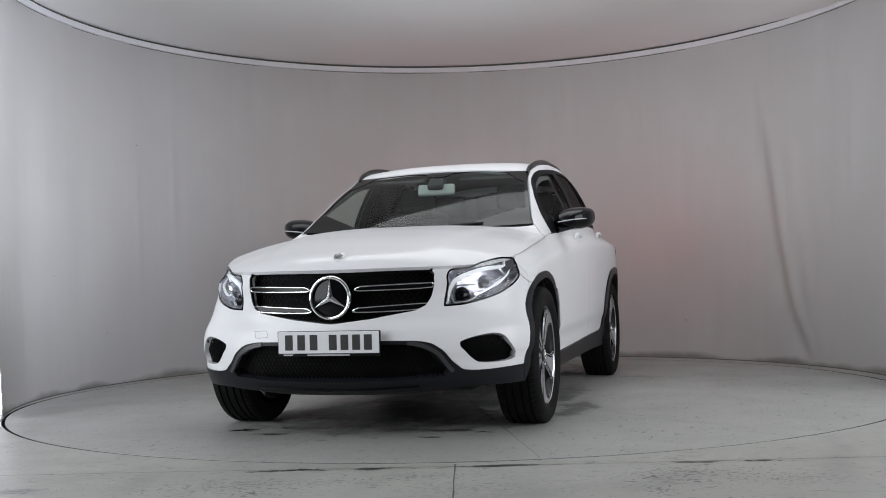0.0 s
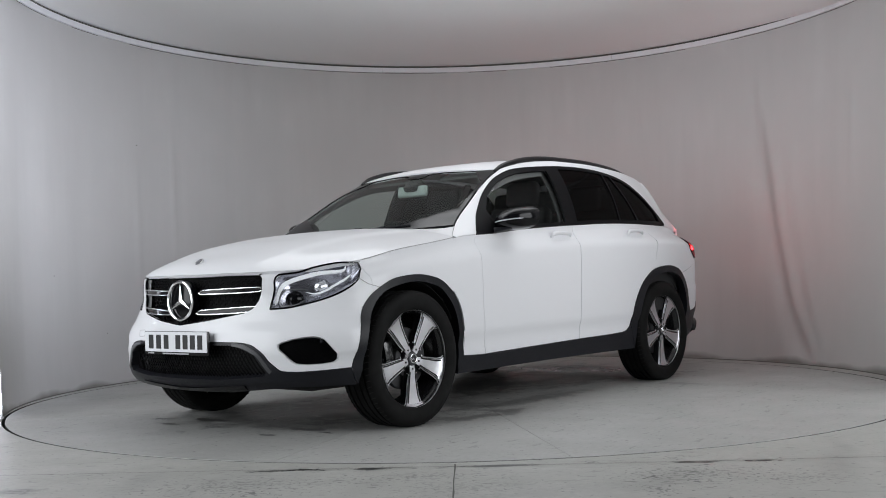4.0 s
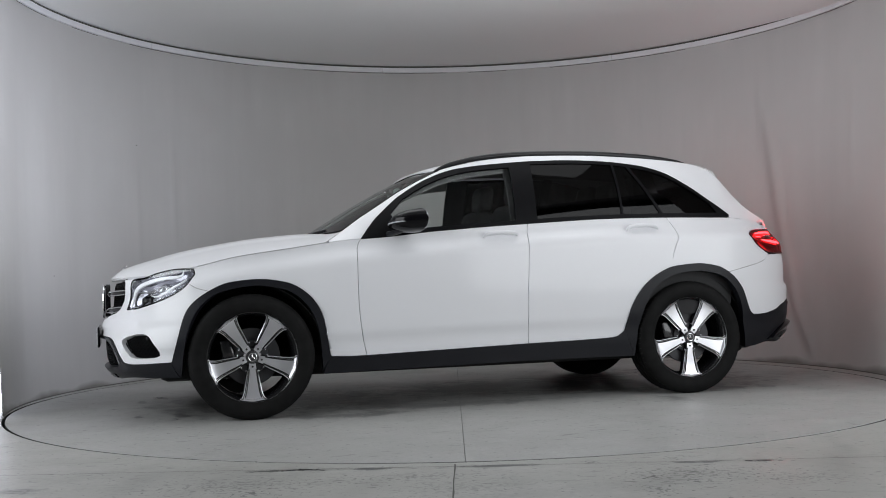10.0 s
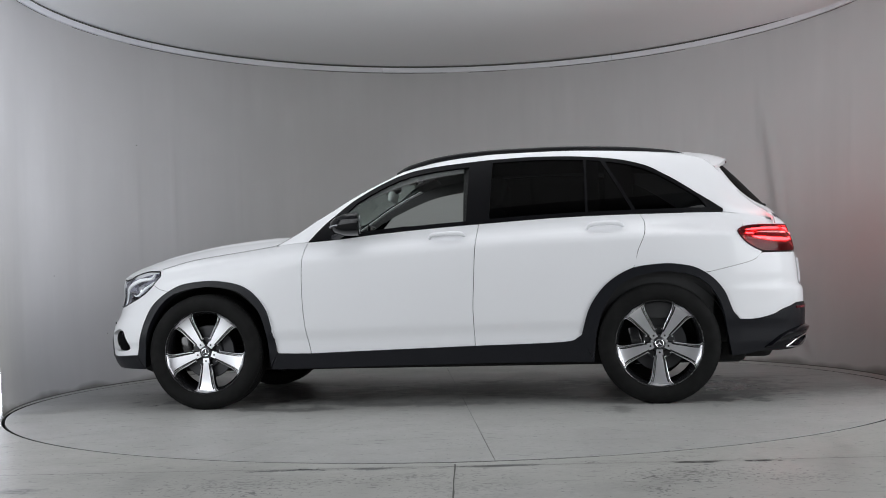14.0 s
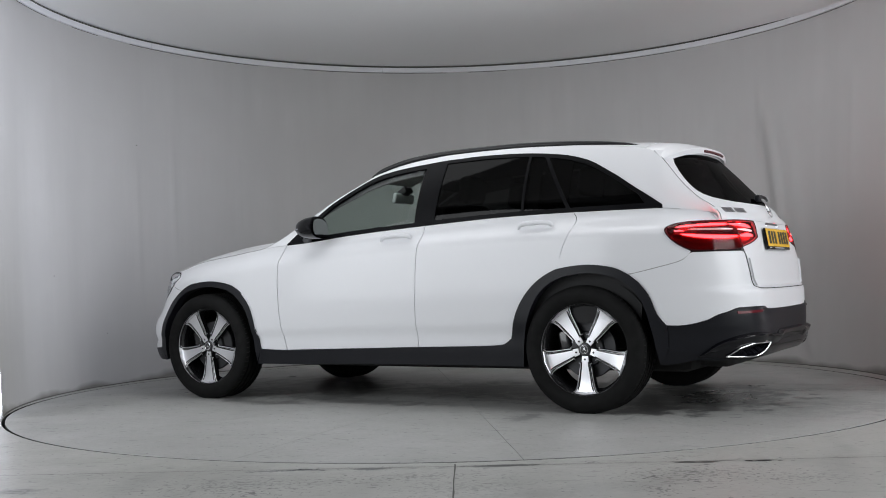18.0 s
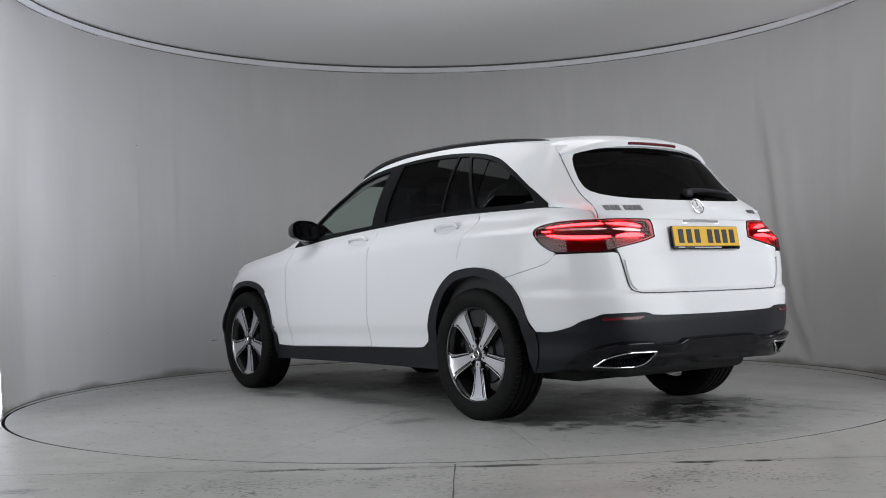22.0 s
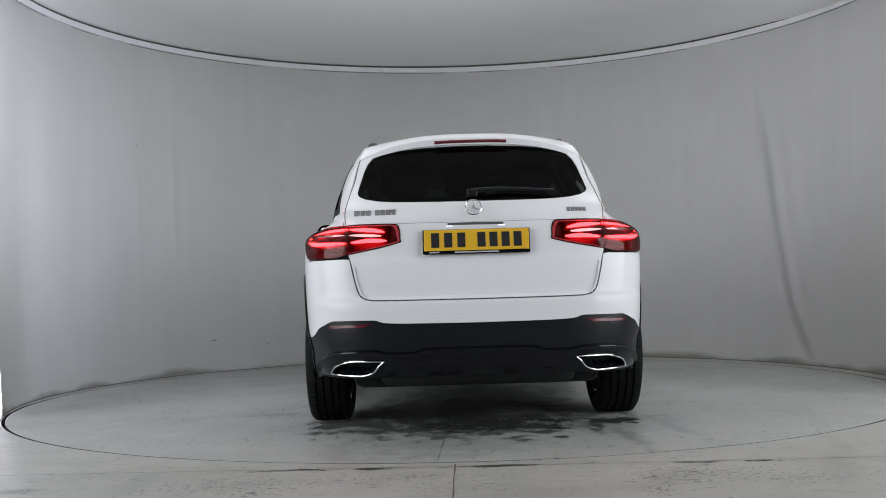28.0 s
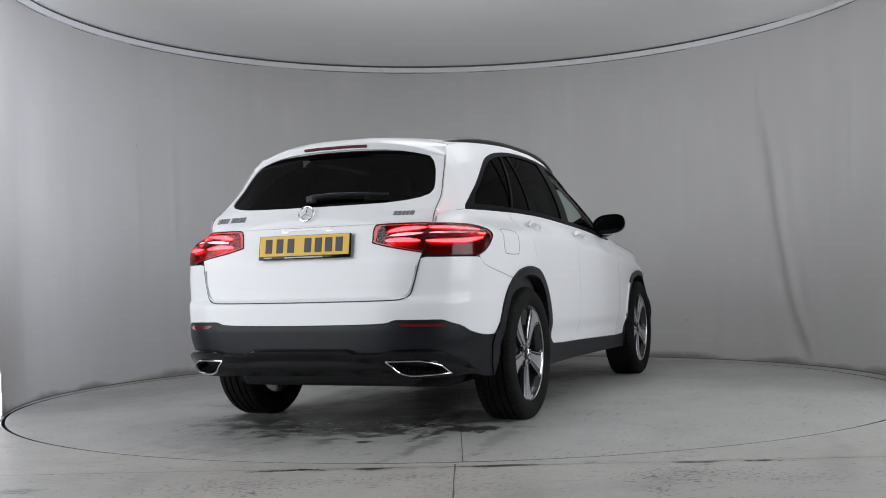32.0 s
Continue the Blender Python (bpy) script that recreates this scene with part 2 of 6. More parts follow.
# drips and damp round the car's ends; the broad patches also paint shade beneath it
DAMP_AND_SHADE = [(-1.7, 0.0, 0.55, 0.7, 0, 0.85), (-1.2, 0.1, 0.9, 0.5, 0, 0.75), (1.2, 0.0, 0.7, 0.55, 0, 0.85), (1.75, -0.1, 0.35, 0.6, 0, 0.39), (-1.62, 0.6, 0.2, 0.3, 20, 0.78), (-1.86, 0.27, 0.14, 0.4, 5, 0.81), (-1.9, -0.25, 0.13, 0.35, 0, 0.91), (-1.76, -0.78, 0.17, 0.16, 0, 0.94), (-2.35, -0.75, 0.40, 0.05, 2, 0.38), (-2.1, -1.03, 0.5, 0.05, 6, 0.26), (-2.31, -0.41, 0.035, 0.06, 30, 0.95), (-2.01, -0.41, 0.06, 0.16, 0, 0.95), (-2.05, 0.05, 0.05, 0.2, 8, 0.91), (-2.4, 0.15, 0.4, 0.5, 0, 0.21), (-1.07, 1.16, 0.08, 0.16, 0, 0.45), (2.0, -0.68, 0.035, 0.08, 20, 0.95), (2.13, -0.45, 0.035, 0.1, 0, 0.95), (1.6, -0.53, 0.05, 0.1, 10, 0.95), (1.9, -0.35, 0.06, 0.18, 0, 0.91), (2.17, 0.42, 0.035, 0.09, 0, 0.95), (1.92, 0.52, 0.05, 0.16, 0, 0.95), (0.66, 0.38, 0.2, 0.5, 0, 0.39), (1.05, 0.95, 0.5, 0.1, -8, 0.59), (0.3, 0.75, 0.7, 0.14, 0, 0.52), (-0.3, -0.2, 0.9, 0.5, 0, 0.65)]
SCUFFS = [(-1.75, -3.36, 0.14, 0.05, 20, 0.45), (-0.75, -3.03, 0.16, 0.03, 2, 1.0), (-0.40, -3.03, 0.07, 0.03, 2, 1.0), (0.96, -3.068, 0.09, 0.03, 1, 1.0), (1.22, -3.07, 0.09, 0.03, 1, 1.0), (0.15, -3.035, 0.22, 0.025, 1, 0.9), (0.55, -3.55, 0.5, 0.12, 15, 0.10), (0.98, -3.13, 0.02, 0.015, 0, 0.95), (-1.1, -3.1, 0.6, 0.3, 0, 0.08)]
CRUMBS = [(-0.80, -3.50, 0.12, 0.12, 0, 0.8), (0.88, -2.97, 0.05, 0.10, 0, 0.6), (0.72, -3.38, 0.08, 0.10, 0, 0.75), (0.70, -3.62, 0.12, 0.16, 0, 0.7), (0.86, -3.47, 0.05, 0.06, 0, 0.8), (0.0, -3.5, 0.5, 0.25, 0, 0.35), (-1.75, -3.35, 0.12, 0.06, 0, 0.6), (1.3, -3.45, 0.35, 0.2, 0, 0.4), (0.9, -3.32, 0.5, 0.3, 0, 0.55), (-0.9, -3.35, 0.6, 0.28, 0, 0.5), (0.52, -3.00, 0.06, 0.05, 0, 0.85), (0.93, -2.93, 0.05, 0.06, 20, 0.8), (-0.2, -3.25, 0.5, 0.15, 5, 0.5)]
TREADS = [(-1.31, -3.25, 0.34, 0.10, 88, 0.75), (-1.02, -3.35, 0.30, 0.06, 80, 0.45), (1.50, -3.20, 0.55, 0.10, 72, 0.85), (1.78, -3.05, 0.50, 0.07, 66, 0.6), (1.66, -2.75, 0.30, 0.06, 84, 0.5), (0.2, -3.4, 0.3, 0.09, 96, 0.4), (-0.35, -3.35, 0.35, 0.08, 70, 0.45), (0.75, -3.4, 0.4, 0.09, 60, 0.45)]
TABLE_CONCRETE = concrete("turntable_concrete", (0.425, 0.425, 0.41), (0.37, 0.368, 0.352), 3.0, DAMP_AND_SHADE, (), [(-1.81, -1.43, 0.65, 0.07, 10, 0.5), (-1.78, -1.52, 0.62, 0.04, 8, 0.4), (-1.69, -1.76, 0.62, 0.06, 4, 0.5), (-1.74, -1.86, 0.54, 0.04, 3, 0.4)])
FLOOR_CONCRETE = concrete("floor_concrete", (0.43, 0.428, 0.402), (0.33, 0.328, 0.308), 11.0, SCUFFS, CRUMBS, TREADS)
# ---- mesh helpers ----
def smooth_curve(xs, ys):
    """A monotone cubic through the points."""
    xs, ys = np.array(xs, float), np.array(ys, float)
    if xs[0] > xs[-1]:
        xs, ys = xs[::-1], ys[::-1]
    h, d = np.diff(xs), np.diff(ys) / np.diff(xs)
    m = np.zeros(len(xs))
    m[0], m[-1] = d[0], d[-1]
    for i in range(1, len(xs) - 1):
        if d[i - 1] * d[i] > 0:
            w1, w2 = 2 * h[i] + h[i - 1], h[i] + 2 * h[i - 1]
            m[i] = (w1 + w2) / (w1 / d[i - 1] + w2 / d[i])

    def value(x):
        x = np.clip(np.asarray(x, float), xs[0], xs[-1])
        i = np.clip(np.searchsorted(xs, x) - 1, 0, len(xs) - 2)
        t = (x - xs[i]) / h[i]
        return ((1 + 2 * t) * (1 - t) ** 2) * ys[i] + t * (1 - t) ** 2 * h[i] * m[i] + t * t * (3 - 2 * t) * ys[i + 1] + t * t * (t - 1) * h[i] * m[i + 1]
    return value


def part(name, data, mat, parent=None, label="", sharp=35):
    """Links a bmesh, or verts and faces, as one mesh object under a thing or a part."""
    mesh = bpy.data.meshes.new(name)
    if isinstance(data, tuple):
        mesh.from_pydata([tuple(map(float, v)) for v in data[0]], [], data[1])
        mesh.validate()
    else:
        data.to_mesh(mesh)
        data.free()
    mesh.materials.append(mat)
    mesh.shade_smooth()
    mesh.set_sharp_from_angle(angle=radians(sharp))
    ob = new(name, mesh)
    ob.parent = parent
    return tagged(ob, label)


def place(ob, m):
    ob.matrix_basis = m
    return ob


def empty(name, m=None):
    ob = new(name)
    ob.empty_display_size = 0.1
    if m is not None:
        ob.matrix_basis = m
    return ob


def joined(*pieces):
    verts, faces = [], []
    for v, f in pieces:
        n = len(verts)
        verts += [tuple(p) for p in v]
        faces += [tuple(i + n for i in q) for q in f]
    return verts, faces


def moved(piece, m):
    return [tuple(m @ Vector(p)) for p in piece[0]], piece[1]


def mirrored(piece):
    return [(p[0], -p[1], p[2]) for p in piece[0]], [tuple(reversed(f)) for f in piece[1]]


def resample(points, n):
    """n points at even steps along a polyline, smoothed by a cubic where it has more than two."""
    p = np.array(points, float)
    if len(p) == 2:
        return p[0] + (p[1] - p[0]) * np.linspace(0, 1, n)[:, None]
    s = np.r_[0, np.cumsum(np.linalg.norm(np.diff(p, axis=0), axis=1) + 1e-9)]
    s /= s[-1]
    return np.stack([smooth_curve(s, p[:, k])(np.linspace(0, 1, n)) for k in range(p.shape[1])], 1)


def coons(low, top, left, right, nu, nv):
    """A grid of points between four edges: low and top run one way, left and right from low to top."""
    b, t, l, r = resample(low, nu), resample(top, nu), resample(left, nv), resample(right, nv)
    u, v = np.linspace(0, 1, nu)[:, None, None], np.linspace(0, 1, nv)[None, :, None]
    c = (1 - u) * (1 - v) * b[0] + u * (1 - v) * b[-1] + (1 - u) * v * t[0] + u * v * t[-1]
    return (1 - v) * b[:, None] + v * t[:, None] + (1 - u) * l[None] + u * r[None] - c


def sheet(points, thick=0.012, back=None, hole=None, flip=False, inside=None):
    """A panel of a grid of places, with a rim that turns in by thick. hole(i, j): faces to leave out."""
    p = np.asarray(points, float)
    nu, nv = p.shape[:2]
    du, dv = np.gradient(p, axis=0), np.gradient(p, axis=1)
    n = np.cross(du, dv)
    n /= np.linalg.norm(n, axis=2, keepdims=True) + 1e-12
    if flip:
        n = -n
    inner = p - n * thick if inside is None else np.asarray(inside, float)
    verts = [tuple(q) for q in p.reshape(-1, 3)] + [tuple(q) for q in inner.reshape(-1, 3)]
    idx = lambda i, j: i * nv + j
    N = nu * nv
    faces = []
    for i in range(nu - 1):
        for j in range(nv - 1):
            if hole and hole(i, j):
                continue
            q = (idx(i, j), idx(i + 1, j), idx(i + 1, j + 1), idx(i, j + 1))
            faces.append(q[::-1] if flip else q)
            if back:
                q = tuple(a + N for a in q)
                faces.append(q if flip else q[::-1])
    ring = [idx(i, 0) for i in range(nu)] + [idx(nu - 1, j) for j in range(1, nv)] + [idx(i, nv - 1) for i in range(nu - 2, -1, -1)] + [idx(0, j) for j in range(nv - 2, 0, -1)]
    for a, b in zip(ring, ring[1:] + ring[:1]):
        q = (b, a, a + N, b + N)
        faces.append(q[::-1] if flip else q)
    return verts, faces


def tube(path, radius, sides=10, flat=1.0, up=(0, 0, 1), caps=True):
    """A round or flattened bar along a path; radius: a number or one for each point; flat squeezes it along up."""
    p = np.array(path, float)
    n = len(p)
    r = np.broadcast_to(np.asarray(radius, float), (n,))
    verts, faces = [], []
    for i in range(n):
        d = p[min(i + 1, n - 1)] - p[max(i - 1, 0)]
        d /= np.linalg.norm(d) + 1e-12
        side = np.cross(d, up)
        side /= np.linalg.norm(side) + 1e-12
        top = np.cross(side, d)
        for k in range(sides):
            a = 2 * math.pi * k / sides
            verts.append(p[i] + r[i] * (math.cos(a) * side + flat * math.sin(a) * top))
    for i in range(n - 1):
        for k in range(sides):
            a, b = i * sides + k, i * sides + (k + 1) % sides
            faces.append((a, b, b + sides, a + sides))
    if caps:
        faces += [tuple(range(sides))[::-1], tuple((n - 1) * sides + k for k in range(sides))]
    return verts, faces


def lathe(profile, n=64, closed=False):
    """A body of turn about y: profile of (radius, y)."""
    verts, faces, m = [], [], len(profile)
    for k in range(n):
        a = 2 * math.pi * k / n
        verts += [(r * math.cos(a), y, r * math.sin(a)) for r, y in profile]
    for k in range(n):
        for j in range(m if closed else m - 1):
            a, b = k * m + j, k * m + (j + 1) % m
            c, d = ((k + 1) % n) * m + j, ((k + 1) % n) * m + (j + 1) % m
            faces.append((a, b, d, c))
    return verts, faces


def block(size, bevel=0.01, segments=2, centre=(0, 0, 0)):
    bm = bmesh.new()
    bmesh.ops.create_cube(bm, size=1, matrix=Matrix.Translation(centre) @ Matrix.Diagonal((*size, 1)))
    if bevel:
        bmesh.ops.bevel(bm, geom=bm.edges[:], offset=bevel, segments=segments, profile=0.5, affect="EDGES")
    out = [tuple(v.co) for v in bm.verts], [tuple(v.index for v in f.verts) for f in bm.faces]
    bm.free()
    return out


def prism(outline, depth, axis_in=(0, 0, -1)):
    """A plate: a closed 3D outline pushed along axis_in by depth."""
    n = len(outline)
    a = Vector(axis_in) * depth
    verts = [tuple(p) for p in outline] + [tuple(Vector(p) + a) for p in outline]
    faces = [tuple(range(n)), tuple(range(2 * n - 1, n - 1, -1))]
    faces += [(i, i + n, (i + 1) % n + n, (i + 1) % n) for i in range(n)]
    return verts, faces


def ring_of(outline, width, depth, axis_in):
    """A frame round a closed 3D outline, scaled in towards its middle."""
    p = np.array(outline, float)
    c = p.mean(0)
    d = p - c
    inner = c + d * (1 - width / np.linalg.norm(d, axis=1, keepdims=True))
    a = np.array(axis_in, float) * depth
    n = len(p)
    verts = [*p, *inner, *(p + a), *(inner + a)]
    faces = []
    for i in range(n):
        j = (i + 1) % n
        faces += [(i, j, n + j, n + i), (i, 2 * n + i, 2 * n + j, j), (n + i, n + j, 3 * n + j, 3 * n + i)]
    return verts, faces
# ---- the round studio ----
WALL_TOP = 2.865
TABLE_R, PIT_R, TABLE_X, TABLE_Y = 2.944, 2.964, -0.024, 0.033


def wall_at(angle, z, out=0.0):
    """A place on the round wall, which leans out a little from its foot to its trim."""
    k = z / WALL_TOP
    r = 3.050 + 0.095 * k + 0.022 * (1 - math.exp(-z / 0.12)) + out
    return (0.011 + 0.044 * k + r * math.cos(angle), 0.185 - 0.075 * k + r * math.sin(angle), z)


def ring_disc(r0, r1, z0, z1, n=160, cx=0.0, cy=0.0):
    """A flat ring with its two rims, or a disc when r0 is 0."""
    verts, faces = [], []
    for k in range(n):
        a = 2 * math.pi * k / n
        c, s = math.cos(a), math.sin(a)
        verts += [(cx + r1 * c, cy + r1 * s, z1), (cx + r1 * c, cy + r1 * s, z0), (cx + r0 * c, cy + r0 * s, z0), (cx + r0 * c, cy + r0 * s, z1)]
    for k in range(n):
        a, b = 4 * k, 4 * ((k + 1) % n)
        faces += [(a, a + 1, b + 1, b), (a + 3, a, b, b + 3)]
        if r0:
            faces.append((a + 2, a + 3, b + 3, b + 2))
    return verts, faces


CREASE = smooth_curve([0.0, 0.04, 0.44, 1.01, 1.31, 1.65, 1.95, 2.25, 2.9], [20.5, 20.9, 25.3, 28.4, 29.6, 30.7, 31.9, 33.1, 35.0])


def wall_fold(angle, z):
    """Creases and slack in the wall's skin, in metres."""
    out = 0.004 * math.sin(9 * angle + 1.3) + 0.003 * math.sin(23 * angle + 0.4 + 0.7 * z)
    deg = math.degrees(angle)
    slack = deg - float(CREASE(z))
    if abs(slack) < 8:
        fade = min(1, max(0, (2.45 - z) / 0.5))
        out += fade * (0.021 * math.exp(-((slack / 1.2) ** 2)) - 0.018 * math.exp(-(((slack - 2.5) / 1.7) ** 2)) + 0.012 * math.exp(-(((slack + 3.4) / 1.6) ** 2)))
    for a0, width, depth, z0, z1 in ((34.0, 0.6, 0.007, 1.5, 2.6), (13.6, 0.8, 0.008, 1.2, 2.4), (144.4, 0.35, 0.007, 0.9, 2.3), (142.8, 0.5, -0.004, 1.2, 2.2), (138.5, 0.3, 0.004, 1.6, 2.2), (131.5, 0.4, 0.005, 1.0, 2.3), (119, 0.7, 0.003, 0.8, 2.2), (152.0, 0.5, 0.004, 0.5, 2.0), (100, 0.6, 0.003, 1.6, 2.4), (60, 0.9, 0.003, 1.0, 2.4)):
        if abs(deg - a0) < 4 * width:
            out += depth * math.exp(-(((deg - a0) / width) ** 2)) * min(1, max(0, (z - z0) / 0.4)) * min(1, max(0, (z1 - z) / 0.4))
    return out * min(1, z / 0.12)


def build_set():
    # floor with a round pit for the turntable
    verts, faces, n = [], [], 160
    for k in range(n):
        a = 2 * math.pi * k / n
        c, s = math.cos(a), math.sin(a)
        q = 14.0 / max(abs(c), abs(s))
        verts += [(PIT_R * c + TABLE_X, PIT_R * s + TABLE_Y, -0.25), (PIT_R * c + TABLE_X, PIT_R * s + TABLE_Y, 0), (q * c, q * s, 0)]
    for k in range(n):
        a, b = 3 * k, 3 * ((k + 1) % n)
        faces += [(a, a + 1, b + 1, b), (a + 1, a + 2, b + 2, b + 1)]
    faces.append(tuple(3 * k for k in range(n)))
    tagged(part("floor", (verts, faces), FLOOR_CONCRETE, sharp=20), "worn grey concrete floor with tyre marks round the turntable", "floor", kind="structure")

    # curved wall
    a0, a1, rows = -22, 200.5, [0.0] + [WALL_TOP * k / 40 for k in range(1, 41)]
    verts, faces, cols = [], [], 449
    for i in range(cols):
        a = radians(a0 + (a1 - a0) * i / (cols - 1))
        for z in rows:
            verts.append(wall_at(a, z, -wall_fold(a, z)))
    m, base = len(rows), cols * len(rows)
    for i in range(cols):
        a = radians(a0 + (a1 - a0) * i / (cols - 1))
        for z in (0, WALL_TOP):
            verts.append(wall_at(a, z, 0.12))
    for i in range(cols - 1):
        for j in range(m - 1):
            faces.append((i * m + j, i * m + j + 1, (i + 1) * m + j + 1, (i + 1) * m + j))
        o = base + 2 * i
        faces += [(o, o + 2, o + 3, o + 1), (i * m + m - 1, o + 1, o + 3, (i + 1) * m + m - 1)]
    faces += [(0, base, base + 1, m - 1), tuple(reversed(((cols - 1) * m, base + 2 * cols - 2, base + 2 * cols - 1, cols * m - 1)))]
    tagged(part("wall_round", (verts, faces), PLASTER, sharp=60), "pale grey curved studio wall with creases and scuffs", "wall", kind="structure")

    # plain walls that close the hall behind the camera
    for name, size, at in (("wall_south", (14, 0.2, 4.4), (0, -10.1, 2.2)), ("wall_north", (14, 0.2, 4.4), (0, 5.1, 2.2)), ("wall_east", (0.2, 15, 4.4), (7.0, -2.5, 2.2)), ("wall_west", (0.2, 15, 4.4), (-7.0, -2.5, 2.2))):
        tagged(part(name, block(size, 0, 1, at), HALL), "plain dark painted hall wall", "wall", kind="structure")
    tagged(part("ceiling_hall", block((14, 15, 0.2), 0, 1, (0, -2.5, 4.5)), HALL), "plain dark hall ceiling", "ceiling", kind="structure")

    # cloth ceiling over the round room; it sags a little away from the trim at one side
    n, rings = 200, (0.0, 0.35, 0.65, 0.85, 0.95, 0.985, 1.0)
    top = WALL_TOP + 0.062
    verts, faces = [(0.05, 0.11, top + 0.02)], []
    for f in rings[1:]:
        for k in range(n):
            a = 2 * math.pi * k / n
            x, y, _ = wall_at(a, WALL_TOP, 0.10)
            slack = 0.045 * math.exp(-(((math.degrees(a) - 14) / 16) ** 2)) * math.exp(-(((f - 0.945) / 0.035) ** 2))
            verts.append((0.05 + (x - 0.05) * f, 0.11 + (y - 0.11) * f, top + 0.02 * (1 - f) - slack))
    faces += [(0, 1 + (k + 1) % n, 1 + k) for k in range(n)]
    for i in range(len(rings) - 2):
        o = 1 + i * n
        faces += [(o + k, o + (k + 1) % n, o + n + (k + 1) % n, o + n + k) for k in range(n)]
    tagged(part("ceiling", (verts, faces), CEILING, sharp=60), "smooth pale stretched ceiling over the turntable", "ceiling", kind="structure")
    # flat trim strips, butted end to end, with a shadow gap above and below
    prof = [(-0.004, 0.0), (-0.020, 0.002), (-0.022, 0.046), (-0.014, 0.050), (0.02, 0.050), (0.02, 0.0)]
    ends = [-22.0, 20.0, 62.0, 104.0, 148.2, 190.0, 200.5]
    for d0, d1 in zip(ends, ends[1:]):
        v, f, m = [], [], max(3, int(d1 - d0))
        for i in range(m + 1):
            a = radians(d0 + 0.035 + (d1 - d0 - 0.07) * i / m)
            v += [(*wall_at(a, WALL_TOP, r)[:2], WALL_TOP - 0.004 + z) for r, z in prof]
        for i in range(m):
            f += [(i * 6 + j, i * 6 + (j + 1) % 6, (i + 1) * 6 + (j + 1) % 6, (i + 1) * 6 + j) for j in range(6)]
        f += [tuple(range(6)), tuple(range(m * 6 + 5, m * 6 - 1, -1))]
        tagged(part("trim", (v, f), TRIM, sharp=30), "light grey metal trim strip along the top of the wall", "trim", kind="structure")
    # dark strips stand in for the shade inside the trim's two gaps
    for name, z0, z1, r in (("trim_gap_shade", 0.044, 0.058, -0.016), ("trim_gap_shade", -0.0085, -0.0035, -0.0025)):
        v = [(*wall_at(radians(-22 + i), WALL_TOP, r)[:2], WALL_TOP + z) for i in range(225) for z in (z0, z1)]
        tagged(part(name, (v, [(2 * i, 2 * i + 1, 2 * i + 3, 2 * i + 2) for i in range(224)]), JOINT, sharp=20), "dark band painted for the shade in the gap beside the trim", "trim", kind="structure")


build_set()

tagged(part("turntable_pit", ring_disc(0, PIT_R + 0.01, -0.27, -0.22, cx=TABLE_X, cy=TABLE_Y), DARK, sharp=20), "dark pit under the turntable", "pit", kind="structure")
# added strip that draws the dirt line along the wall's foot; no skirting board there
v, f = [], []
for i in range(225):
    a = radians(-22 + i)
    v += [(*wall_at(a, 0, r)[:2], z) for r, z in ((-0.008, 0.0), (-0.007, 0.005), (0.01, 0.007))]
for i in range(224):
    f += [(i * 3 + j, i * 3 + j + 1, i * 3 + j + 4, i * 3 + j + 3) for j in range(2)]
tagged(part("foot_dirt_line", (v, f), FOOT_DIRT, sharp=20), "thin grimy strip at the wall's foot", "trim", kind="structure")

# small scuffs on the wall
for deg, z, w, h in ((151.8, 2.0, 0.030, 0.012), (172.8, 0.89, 0.012, 0.020), (137.1, 0.29, 0.10, 0.012), (126.8, 0.23, 0.035, 0.010), (128.5, 0.26, 0.03, 0.008), (160.0, 0.42, 0.02, 0.012), (48.0, 0.35, 0.04, 0.010)):
    a = radians(deg)
    ring = []
    for k in range(11):
        b = 2 * math.pi * k / 11
        f = 0.6 + 0.4 * abs(noise.noise((deg, z, k * 1.7)))
        ring.append(wall_at(a + w * 0.5 * f * math.cos(b) / 3.1, z + h * 0.5 * f * math.sin(b), -wall_fold(a, z) - 0.0015))
    tagged(part("wall_mark", (ring, [tuple(range(11))]), JOINT), "small dark scuff on the wall", "mark", kind="structure")

# the turntable: fourteen slabs that meet at its middle
turntable = empty("turntable")
tagged(turntable, "round grey concrete turntable of fourteen wedge slabs, damp and painted shade under the car", "turntable")


def wedge(a0, a1, gap=0.0006):
    """A slab between two joints, with a small arris."""
    rim = [(TABLE_R * math.cos(a), TABLE_R * math.sin(a)) for a in np.linspace(a0 + gap / TABLE_R, a1 - gap / TABLE_R, 15)]
    mid = (a0 + a1) / 2
    tip = (gap / math.sin((a1 - a0) / 2) * math.cos(mid), gap / math.sin((a1 - a0) / 2) * math.sin(mid))
    line = [tip, *rim]
    c = np.mean(line, axis=0)
    inner = [tuple(np.array(p) + (c - p) / np.linalg.norm(c - p) * 0.0015) for p in line]
    n = len(line)
    v = [(*p, -0.2) for p in line] + [(*p, -0.003) for p in line] + [(*p, 0.0) for p in inner]
    f = [tuple(range(2 * n, 3 * n))]
    for i in range(n):
        j = (i + 1) % n
        f += [(i, j, n + j, n + i), (n + i, n + j, 2 * n + j, 2 * n + i)]
    return v, f


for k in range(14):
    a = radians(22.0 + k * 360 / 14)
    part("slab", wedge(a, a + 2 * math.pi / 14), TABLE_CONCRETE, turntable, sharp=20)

# dark band round the turntable's edge, and the lining of its pit
def band(radius, z0, z1, n=180):
    v = [(radius * math.cos(2 * math.pi * k / n), radius * math.sin(2 * math.pi * k / n), z) for k in range(n) for z in (z0, z1)]
    return v, [(2 * k, 2 * ((k + 1) % n), 2 * ((k + 1) % n) + 1, 2 * k + 1) for k in range(n)]


